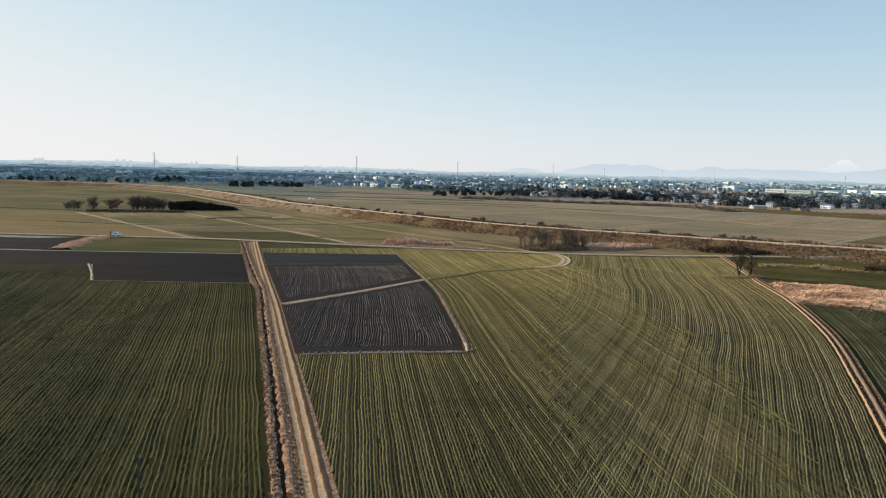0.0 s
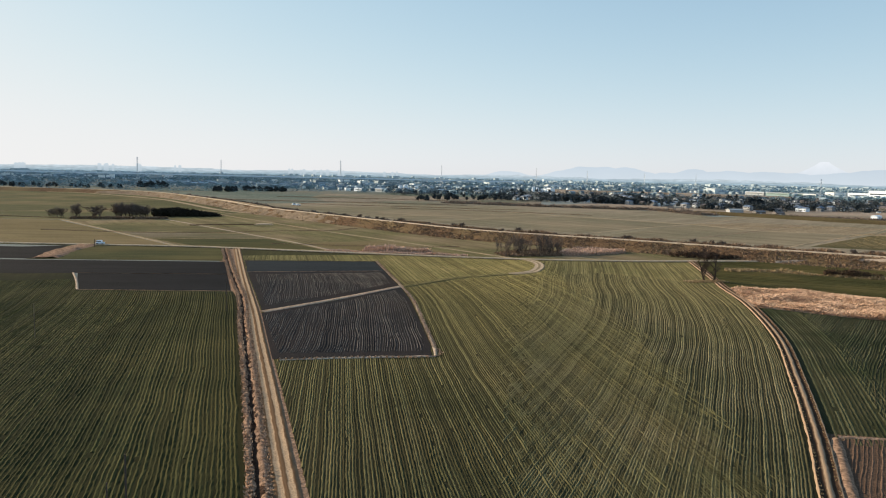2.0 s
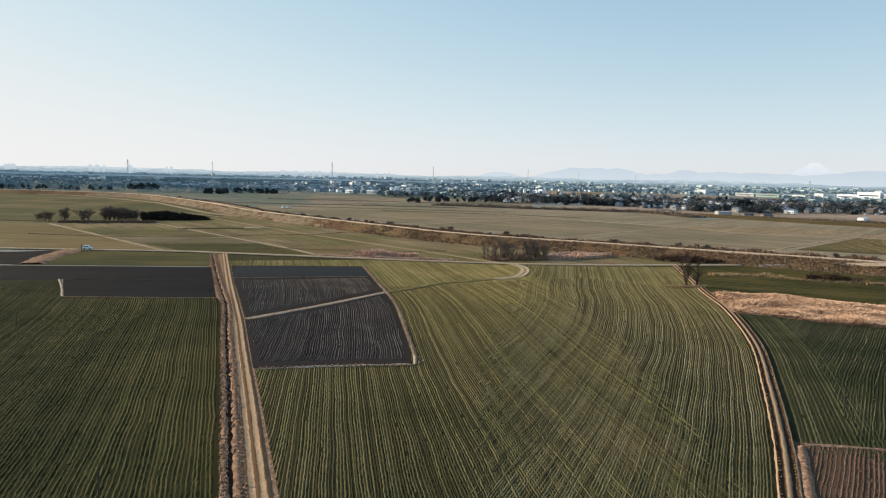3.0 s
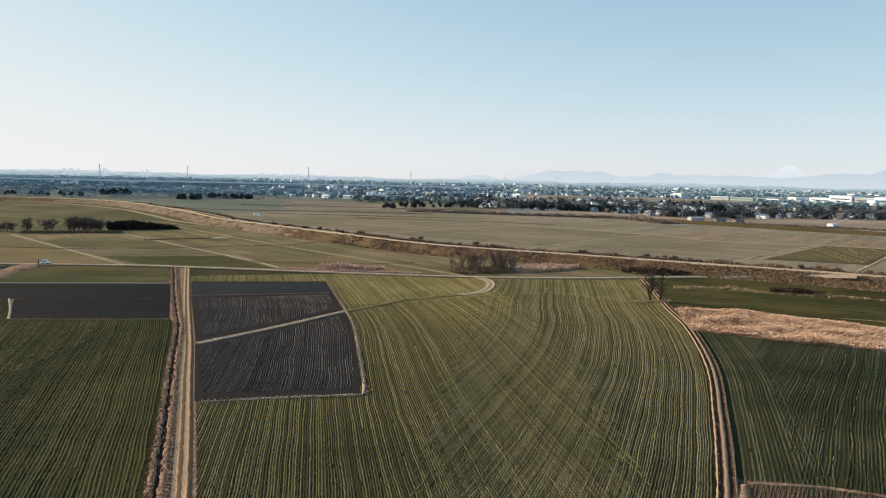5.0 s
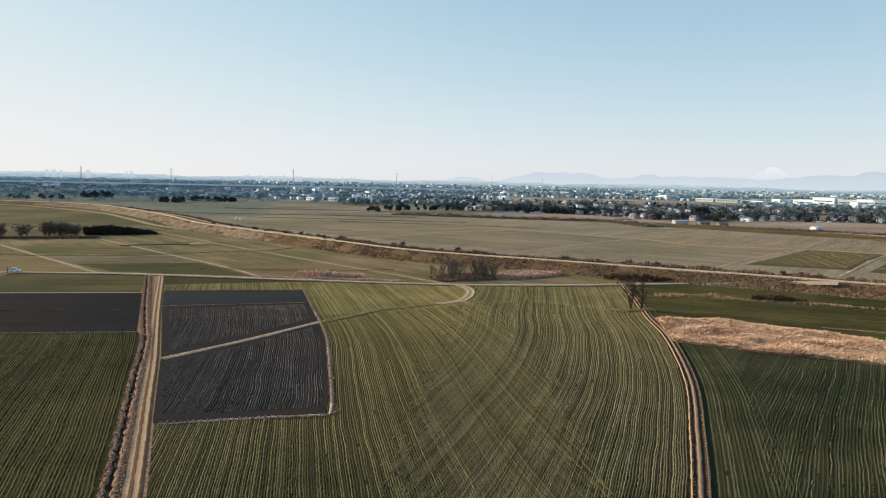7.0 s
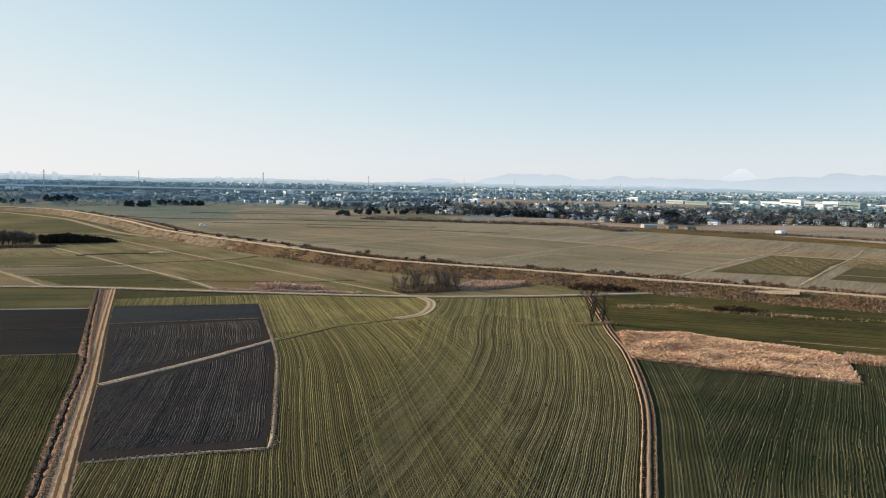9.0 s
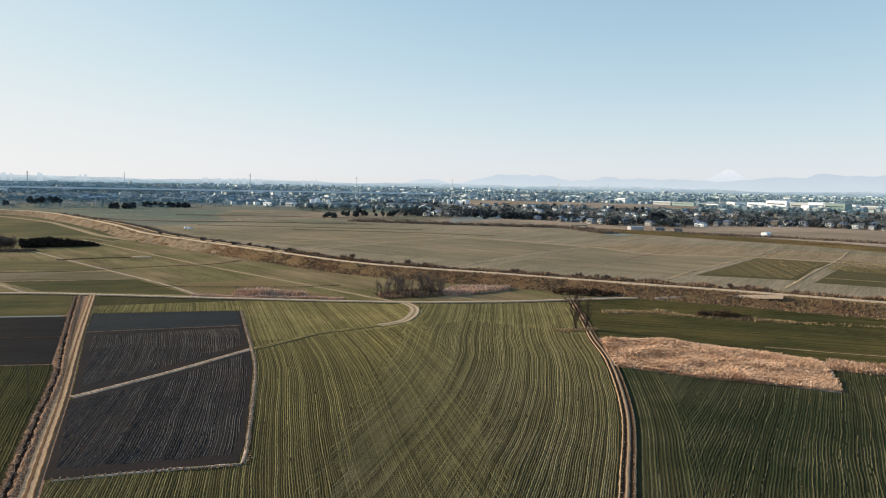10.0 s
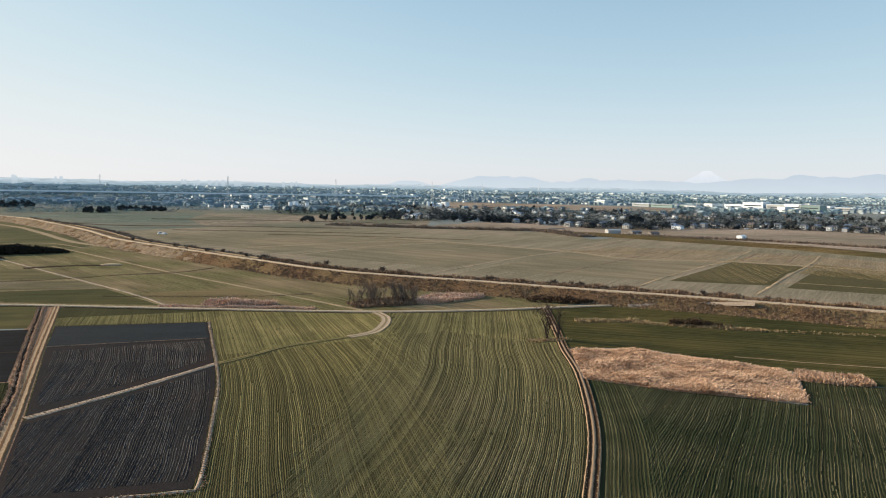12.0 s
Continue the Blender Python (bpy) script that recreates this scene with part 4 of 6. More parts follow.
tagged(ribbon("bank_11", pts((29.3, 70.4), (34.8, 69.8), (42, 67.6), (62, 57)), [(-0.35, 0.06), (-0.15, 0.24), (0.15, 0.24), (0.35, 0.06)], BANK_EARTH, 0.8, 0.06, 0.2), "thin dry grass bank at the edge of the brown plot", "bank", kind="structure")
tufts("dry_grass", along(pts((84, 129), (76, 116), (68, 105), (62.7, 97.9), (55, 85), (47.6, 73.4), (43, 64)), 900, 0.12, 45, 0.03), STRAW, "thin line of pale dry grass in the wheat", (0.04, 0.09), 4, 0.12, thick=0.04)
tagged(ribbon("road_5", pts((-160, 60), (-90, 53.5), (-54, 49.2), (-46, 48), (-38, 46.8), (-26, 46.5)), [(-2.0, 0.0), (-1.5, 0.12), (-0.7, 0.07), (0, 0.14), (0.7, 0.07), (1.5, 0.12), (2.0, 0.0)], ROAD_MAT, 1.0, 0.04), "wide dirt road beside the wheat", "road", kind="structure")

tagged(ribbon("road_7", pts((97.6, 238.2), (108, 236.6), (116.1, 234.4), (123.6, 230.2), (134.4, 222.4)), [(-1.4, 0.2), (-1.0, 0.75), (1.0, 0.75), (1.5, -0.4)], PATH_GREY, 1.0, 0.05, 0.2, rise=3.9), "narrow pale ramp road climbing the levee", "road", kind="structure")
levee_profile = [(-21, 0.0), (-17, 2.2), (-9, 2.7), (-4.2, 3.8), (-2.0, 4.0), (2.0, 4.0), (4.2, 3.7), (9.5, 1.0), (13.0, 0.0)]
tagged(ribbon("levee", CREST, levee_profile, LEVEE, 3.0, 0.4, 0.8, grain=0.12), "long grassy river levee, brown with winter", "levee", kind="structure")
tagged(ribbon("road_6", CREST, [(-1.8, 3.9), (-1.3, 4.42), (1.3, 4.42), (1.8, 3.9)], PATH_PALE, 4.0, 0.03, 0.3, grain=0.07), "pale gravel road on the levee crest", "road", kind="structure")
tagged(ribbon("bank_6", CREST[2:8], [(2.6, 4.05), (5, 3.75), (7.5, 2.6), (10, 1.3), (14, 0.02)], SAND, 1.5, 1.2, 0.9, grain=0.14, sink=90.0), "eroded sandy slope of the levee", "bank", kind="structure")
OCHRE_LINE = pts((190, 590), (222, 563.6), (266.5, 513.1), (306.6, 469.7), (334.1, 413.9), (380, 340), (450, 250))
tagged(ribbon("dike", OCHRE_LINE, [(-12, 0), (-4, 2.6), (4, 2.6), (14, 0)], OCHRE, 6.0, 0.2, 1.0, grain=0.04), "low ochre grass dike behind the paddies", "dike", kind="structure")

# earth paths between far fields
for i, (line, w, m) in enumerate((
        (((-213, 358.8), (-157.9, 298.7), (-110, 246.7)), 1.2, FIELD_PATH),
        (((-182.6, 395.9), (-115.9, 318.2), (-73.4, 268.5), (-53, 241)), 0.9, PATH_GREY),
        (((-172, 450), (-130, 398), (-72.5, 325.8), (-37, 285.2), (8, 233)), 1.2, FIELD_PATH),
        (((30, 540), (66.4, 504.8), (135.2, 438.3), (159.1, 396.1), (213, 382), (268.5, 345), (345, 285)), 3.2, FIELD_PATH),
        (((45, 335), (95.5, 397), (146, 450), (207, 530)), 1.4, FIELD_PATH),
        (((122, 287), (153, 323.6), (219, 392), (265, 449)), 1.3, FIELD_PATH),
        (((160, 264), (215, 327), (260, 377), (293, 418)), 1.2, FIELD_PATH),
        (((-60, 450), (20, 500), (66, 505)), 2.6, FIELD_PATH),
        (((90, 318), (172, 410), (224, 472)), 0.8, SCRUB),
        (((-420, 400), (-250, 430), (-190, 470), (-150, 440)), 1.0, FIELD_PATH),
        (((-440, 748), (-388, 730), (-278, 632), (-226, 562), (-178, 489), (-152, 460), (-120, 428)), 4.0, FIELD_PATH),
        (((221, 385), (257, 429)), 0.8, SCRUB),
        (((233, 382), (277.6, 434)), 0.8, SCRUB),
        (((242, 374), (288.5, 432)), 0.8, SCRUB),
        (((169, 472.5), (229.6, 552.9)), 0.6, SCRUB),
        (((-87, 468), (-44, 491), (2.7, 516.7), (34.6, 560)), 0.7, FIELD_PATH),
        (((-33.8, 397.7), (16.8, 463), (57, 489.5)), 1.6, FIELD_PATH),
        (((193.7, 298.7), (225.8, 278.5), (260, 258)), 0.9, DRY_BANK),
        (((97, 167.5), (128, 155), (230, 120)), 0.5, DRY_BANK),
        (((140, 760), (224, 728), (335, 698), (560, 785), (900, 755)), 2.5, PATH_GREY))):
    tagged(ribbon(f"path_{i + 3}", pts(*line), [(-w * 0.8, 0.0), (-w * 0.62, 0.13), (w * 0.62, 0.13), (w * 0.8, 0.0)], m, 2.0, 0.05, 0.5, grain=0.25), "narrow pale earth path between fields", "path", kind="structure")
tagged(ribbon("bank_5", pts((-133.5, 204), (-138.5, 222), (-141, 243)), [(-4.5, 0.0), (-2.5, 0.5), (0, 0.3), (2.5, 0.6), (4.5, 0.0)], BANK_EARTH, 1.0, 0.45, 0.9, grain=0.35), "rough spoil heap of pale earth", "bank", kind="structure")

# ---- dry grass, reeds and scrub ----
for side, seed in ((-0.75, 21), (0.95, 121)):
    line = [(x + side, y + side * 0.33) for x, y in DITCH_A]
    tufts("dry_grass", along(line, 3000, 0.35, seed, 0.24), BANK_STRAW, "tufts of pale dry straw grass along the ditch", (0.1, 0.34), 5, 0.3, thick=0.06)
for side, seed in ((-1.15, 22), (1.15, 122)):
    tufts("dry_grass", along([(x - side * 0.96, y - side * 0.28) for x, y in TRACK], 700, 0.12, seed, 0.24), STRAW, "dry grass tufts along the rutted track", (0.06, 0.18), 4, 0.12, thick=0.04)
tufts("dry_grass", along(PLOT_EAST + PLOT_SOUTH[1:], 1500, 0.4, 23, 0.2), BANK_STRAW, "dry grass tufts on the plot bank", (0.08, 0.22), 4, 0.2)
tufts("dry_grass", along(DIVIDE, 700, 0.8, 24, 0.14), BANK_STRAW, "dry grass tufts on the trampled path", (0.05, 0.14), 5, 0.2)
REEDS = pts((58.5, 176), (76, 176.5), (79, 171.5), (101, 155.5), (100, 150), (91, 130.8), (69.6, 140), (53.6, 150.5))
slab("reed_bed", REEDS, 0.25, REED, "flattened bed of dry pinkish tan reeds", "reed bed")
tufts("reeds", within(REEDS, 12000, 25, 0.2), REED, "dense flattened dry tan reeds", (0.25, 0.75), 7, 0.7, "reeds", thick=0.09, lean=(1.1, -0.5), patch=0.9)
tufts("reeds", along(pts((102, 150), (108, 146), (114, 144.5)), 1500, 4.5, 26, 0.1), REED, "standing dry reeds beyond the reed bed", (0.3, 1.2), 7, 0.8, "reeds", thick=0.12)
tufts("reeds", along(pts((72, 213), (85, 212.5), (97, 207), (122, 197)), 900, 2.2, 27, 0.05), STRAW, "tall dry grass along a field edge", (0.2, 1.0), 6, 0.9, "reeds", thick=0.12, patch=1.0)
tufts("dry_grass", along(pts((122, 197), (150, 190), (180, 178)), 260, 2.5, 28, 0.05), STRAW, "sparse dry grass at the meadow edge", (0.1, 0.5), 5, 0.5)
tufts("scrub", along(pts((-56, 241.5), (-44, 240.5), (-20, 238.5), (-8, 236)), 1500, 1.6, 29, 0.05), SHRUB, "low pinkish dry scrub beside the gravel road", (0.2, 0.7), 7, 0.9, "scrub", thick=0.12, patch=1.0)
tufts("scrub", within(pts((-42, 248), (-22, 246), (-20, 241.5), (-44, 242.5)), 900, 30, 0.1), SHRUB, "pinkish mound of dry scrub", (0.9, 2.3), 7, 1.0, "scrub", thick=0.14, patch=1.0)
tufts("scrub", within(pts((2, 247), (20, 256), (27, 254), (26, 243), (6, 237)), 900, 31, 0.05), SCRUB, "brown undergrowth beneath the bare thicket", (0.4, 1.7), 6, 1.0, "scrub", thick=0.14, patch=1.0)
tufts("scrub", within(pts((26, 246), (30, 258), (52, 262), (50, 256), (30, 244)), 1300, 44, 0.05), SHRUB, "pale pinkish scrub mound beside the thicket", (0.6, 2.0), 7, 1.1, "scrub", thick=0.16, patch=1.0)


def on_levee(count, lo, hi, seed, first=4, last=15):
    """Random places on the levee between two distances to the right of its crest."""
    gg = np.random.RandomState(seed)
    q, n, _ = smooth_path(CREST[first:last], 1.5)
    i, o = gg.randint(0, len(q), count), gg.uniform(lo, hi, count)
    z = np.interp(o, [p[0] for p in levee_profile], [p[1] for p in levee_profile])
    return [(x, y, h) for (x, y), h in zip(q[i] + n[i] * o[:, None], z)]


NORTH_SIDE = [(x * 1.0 + 11 * 0.62, y + 11 * 0.78) for x, y in CREST[4:]]
tufts("scrub", on_levee(6000, -27, -17, 43, 3, 8), GREY_BRUSH, "grey bare scrub at the north foot of the levee", (0.5, 2.4), 6, 1.4, "scrub", thick=0.26, patch=1.0)
tagged(ribbon("path_24", CREST[2:8], [(-16.5, 2.0), (-15.9, 2.75), (-14.6, 2.8), (-14.0, 2.2)], FIELD_PATH, 3.0, 0.05, 0.3, grain=0.1), "pale earth path on the north edge of the levee", "path", kind="structure")
tufts("scrub", on_levee(15000, -19, -6.5, 32, 7), SCRUB, "brown thorny scrub behind the levee", (0.6, 2.0), 6, 1.2, "scrub", thick=0.26, patch=0.9)
tufts("dry_grass", on_levee(6000, 2.4, 13, 33, 7), SCRUB, "rank brown grass on the levee slope", (0.2, 0.6), 5, 0.9, thick=0.2)
tufts("dry_grass", on_levee(3500, 2.2, 15, 40, 4), DRY_BANK, "pale straw tufts on the levee slope", (0.2, 0.6), 5, 0.7, thick=0.16)
tufts("dry_grass", along(ROAD_EW, 2500, 2.6, 34, 0.0), STRAW, "dry grass tufts beside the gravel road", (0.2, 0.5), 5, 0.4)

# weedy ditches and hedge lines between the far fields
for i, (line, count, tall, m) in enumerate((
        (((-140, 341), (-126, 350), (-113, 353)), 500, 0.9, SCRUB), (((-190, 300), (-150, 296), (-118, 303), (-95, 318)), 350, 0.5, SCRUB),
        (((-95, 318), (-70, 330), (-60, 345)), 250, 0.5, SCRUB), (((-80, 262), (-30, 262), (-10, 268)), 250, 0.5, SCRUB),
        (((-500, 372), (-300, 380), (-222, 372)), 700, 0.8, SCRUB), (((-260, 470), (-215, 440), (-180, 436)), 350, 0.7, SCRUB),
        (((-60, 560), (20, 545), (90, 520)), 500, 1.0, SCRUB), (((-140, 600), (-60, 590), (40, 575)), 500, 1.3, SCRUB),
        (((135, 440), (190, 430), (240, 445)), 300, 0.5, STRAW), (((200, 376), (240, 400), (290, 412)), 300, 0.5, STRAW),
        (((-280, 700), (-200, 650), (-120, 650), (0, 640)), 800, 1.6, SCRUB), (((-200, 760), (-60, 750), (60, 720)), 700, 1.6, SCRUB))):
    tufts("scrub", along(pts(*line), count * 2, 1.1, 300 + i, 0.02), m, "thin weedy line between two fields", (tall * 0.15, tall * 0.6), 5, 0.9, "scrub", thick=0.15, seed=i)

# ---- bare trees ----
tree_a = put(bare_tree("bare_tree", 11.9, 41, "bare leafless tree beside the rutted track", "pair of bare trees", depth=5, girth=0.046, wide=1.0, up=0.35, low=0.44, least=0.034, twig=DARK_TWIG), 56.2, 188.2, 0, 20)
tree_b = put(bare_tree("bare_tree", 10.6, 47, "smaller bare leafless tree beside the track", "pair of bare trees", depth=5, girth=0.044, wide=1.0, up=0.35, low=0.44, least=0.034, twig=DARK_TWIG), 58.9, 188.6, 0, 70)
tufts("dry_grass", within(pts((50, 187), (60, 190), (63, 187), (52, 184.5)), 260, 35, 0.05), STRAW, "dry grass at the foot of the bare trees", (0.3, 0.8), 6, 0.4)
thickets = [bare_tree("bare_tree", h, s, "slender bare tree in the thicket by the gravel road", "thicket of bare trees", depth=3, wide=0.45, up=0.9, girth=0.016, stems=st, low=0.42, least=0.045) for h, s, st in ((9.0, 51, 2), (7.5, 52, 3), (6.0, 53, 3))]
g = random.Random(5)
for i in range(30):
    u = g.random()
    x, y = 4 + 22 * u + g.uniform(-2, 2), 246 + 3 * u + g.uniform(-3, 4)
    t = thickets[i % 3]
    if i < 3:
        put(t, x, y, 0, g.uniform(0, 360))
    else:
        repeat(t, x, y, 0, g.uniform(0, 360), g.uniform(0.6, 1.05))
brush = [bare_tree("brush", h, s, "low bare brown bush behind the levee", "bushes along the levee", depth=4, wide=1.0, up=0.5, girth=0.016, stems=4, low=0.3, least=0.05) for h, s in ((3.6, 61), (2.8, 62))]
for i in range(60):
    t = g.random()
    k = int(t * (len(NORTH_SIDE) - 4)) + 1
    f = g.random()
    x = NORTH_SIDE[k][0] * (1 - f) + NORTH_SIDE[k + 1][0] * f + g.uniform(-4, 6)
    y = NORTH_SIDE[k][1] * (1 - f) + NORTH_SIDE[k + 1][1] * f + g.uniform(-4, 6)
    if i < 2:
        put(brush[i], x / S, y / S, 2.2, g.uniform(0, 360))
    else:
        repeat(brush[i % 2], x / S, y / S, 2.2, g.uniform(0, 360), g.uniform(0.5, 1.1))
rounds = [bare_tree("bare_tree", h, s, "round bare tree in the roadside clump", "clump of bare trees", depth=4, wide=1.2, up=0.2, girth=0.014, stems=5, low=0.30, least=0.06, apart=2.6) for h, s in ((9.5, 71), (8.5, 72))]
for i, (x, y, z) in enumerate(((-211, 371, 0.8), (-203, 374, 0.85), (-197, 384, 1.0), (-193, 383, 1.0), (-188, 383, 1.05), (-184, 383, 1.0), (-190, 389, 0.9), (-222, 373, 0.8), (-195, 387, 1.05), (-186, 386, 1.1), (-181, 385, 0.9), (-228, 376, 0.6))):
    if i < 2:
        put(rounds[i], x, y, 0, g.uniform(0, 360))
    else:
        repeat(rounds[i % 2], x, y, 0, g.uniform(0, 360), z)
tufts("scrub", along(pts((-213, 368), (-195, 374), (-178, 378), (-170, 384)), 1400, 4.0, 36, 0.05), SCRUB, "dark brown scrub under the bare clump", (0.5, 1.6), 7, 0.8, "scrub", thick=0.2)

# ---- evergreen grove, bushes and woods ----
grove = [leafy_tree("grove_tree", h, w, s, "dense dark evergreen tree in a low grove", "evergreen grove", 700, 10, leaf=0.5, low=0.02) for h, w, s in ((5.6, 6.5, 81), (5.0, 6.0, 82), (4.2, 6.0, 83))]
n = 0
for i in range(40):
    u = i / 39
    for side in (0, 1):
        x, y = -180 + 32 * u + g.uniform(-1, 1), 399 + 12 * u + 4 * side + g.uniform(-1.5, 1.5)
        size = 1.2 * min(1.0, 0.72 + 1.2 * u) * (1.03 - u) ** 0.6 * g.uniform(0.95, 1.05)
        if n < 3:
            put(grove[n], x, y, 0, g.uniform(0, 360))
        else:
            repeat(grove[n % 3], x, y, 0, g.uniform(0, 360), size)
        n += 1
bush = [leafy_tree("bush", 2.6, 4.2, s, "low dark brown winter bush in the grass strip", "dark bushes", 420, 7, leaf=0.22, material=BROWN_BUSH, low=0.0, category="bush") for s in (91, 92)]
n = 0
for x, y, k in ((99, 206.6, 1.2), (101.5, 205.8, 1.3), (104, 204.8, 1.25), (106.5, 204, 1.1), (109, 203, 0.9), (111.5, 202, 0.8), (114, 201, 0.6), (66, 249.5, 0.8), (68.9, 248.5, 1.1), (71.6, 247.3, 1.2), (74.4, 246.2, 1.25), (77, 245.8, 1.2), (79.6, 245.4, 1.2), (82.1, 245, 1.1), (84.7, 245, 0.9), (87.2, 245.1, 0.7)):
    put(bush[n], x, y, 0) if n < 2 else repeat(bush[n % 2], x, y, 0, g.uniform(0, 360), k)
    n += 1

# ---- village and town ----
def house(name, w, d, h, roof_h, wall_m, roof_m, label, storeys=2, hip=0.0, group="village houses"):
    """A house: walls, an overhanging pitched roof, a door and rows of windows."""
    ob = tagged(new(name), label, "house", group)
    bm = bmesh.new()
    box(bm, -w / 2, -d / 2, -0.2, w / 2, d / 2, h)
    wall = part("wall", bm, wall_m, ob)
    bm = bmesh.new()
    o = 0.6
    e = [bm.verts.new(p) for p in ((-w / 2 - o, -d / 2 - o, h), (w / 2 + o, -d / 2 - o, h), (w / 2 + o, d / 2 + o, h), (-w / 2 - o, d / 2 + o, h))]
    r = [bm.verts.new((-w / 2 - o + hip, 0, h + roof_h)), bm.verts.new((w / 2 + o - hip, 0, h + roof_h))]
    for f in ((e[0], e[1], r[1], r[0]), (e[2], e[3], r[0], r[1]), (e[1], e[2], r[1]), (e[3], e[0], r[0]), (e[3], e[2], e[1], e[0])):
        bm.faces.new(f)
    part("roof", bm, roof_m, ob)
    bm = bmesh.new()
    box(bm, -0.6, -d / 2 - 0.05, 0, 0.4, -d / 2 + 0.05, 2.1)
    part("door", bm, BROWN_WALL, ob)
    for s in range(storeys):
        for k in range(max(2, int(w / 3.2))):
            x = -w / 2 + (k + 0.5) * w / max(2, int(w / 3.2))
            if s == 0 and abs(x) < 1.4:
                continue
            bm = bmesh.new()
            z = 0.9 + 2.8 * s
            box(bm, x - 0.8, -d / 2 - 0.04, z, x + 0.8, -d / 2 + 0.04, z + 1.2)
            part("window", bm, DARK_GLASS, ob)
    return ob


g = random.Random(17)
kinds = [house("house", 9, 7, 5.6, 2.0, HOUSE_WALL, ROOF_GREY, "white two-storey village house with grey roof"),
         house("house", 11, 8, 5.6, 2.3, CREAM_WALL, ROOF_BLUE, "cream two-storey village house with blue roof", hip=2.5),
         house("house", 12, 8, 3.2, 2.6, GREY_WALL, ROOF_GREY, "low grey farmhouse with grey tiled roof", 1),
         house("house", 8, 7, 5.4, 1.8, BROWN_WALL, ROOF_BROWN, "brown two-storey village house with brown roof"),
         house("house", 14, 9, 4.2, 1.6, WHITE_WALL, ROOF_BLUE, "long white village building with blue roof", 1)]
spots = []


def polar(dist, az):
    """A plan point from metres and degrees east of north, seen from the flight path."""
    return dist * math.sin(radians(az)) / S, dist * math.cos(radians(az)) / S


while len(spots) < 240:
    front = len(spots) < 130
    az = g.uniform(4, 44)
    x, y = polar((g.uniform(885, 975) if front else g.uniform(1080, 1380)) + 60 * math.sin(az * 0.23), az)
    if all((x - a) ** 2 + (y - b) ** 2 > 13 ** 2 for a, b in spots):
        spots.append((x, y))
for i, (x, y) in enumerate(spots):
    turn = g.choice((-60, 30, -65, -50, 120)) + g.uniform(-10, 10)
    put(kinds[i], x, y, 0, turn) if i < 5 else repeat(g.choice(kinds), x, y, 0, turn, g.uniform(0.55, 0.85))
park = [leafy_tree("garden_tree", h, w, s, "dark evergreen garden tree among the village houses", "village trees", 240, 8, LEAF_VILLAGE, 0.9, 0.06) for h, w, s in ((9, 8.5, 101), (7, 8, 102), (11, 7, 103), (5, 9, 104))]
n = 0
while n < 190:
    az = g.uniform(-4, 44)
    x, y = polar((g.uniform(868, 985) if n < 140 else g.uniform(1070, 1390)) + 60 * math.sin(az * 0.23), az)
    if any((x - a) ** 2 + (y - b) ** 2 < 5.5 ** 2 for a, b in spots):
        continue
    put(park[n], x, y, 0, 0) if n < 4 else repeat(g.choice(park), x, y, 0, g.uniform(0, 360), g.uniform(0.5, 1.1))
    n += 1
# dark wooded belts
for line, count, wide, big in ((((110, 772), (165, 768), (205, 778)), 26, 8, 1.15), (((-308, 884), (-284, 890)), 26, 8, 0.95), (((-296, 955), (-236, 945)), 44, 8, 0.9),
                               (((296, 730), (312, 745)), 8, 6, 1.5), (((-460, 1010), (-420, 1020)), 16, 10, 1.2), (((-600, 900), (-520, 905), (-440, 930)), 20, 10, 1.0)):
    for x, y, _ in along(pts(*line), count, wide, int(count * 7 + abs(line[0][0]))):
        repeat(g.choice(park[:2]), x / S, y / S, 0, g.uniform(0, 360), big * g.uniform(0.75, 1.15))


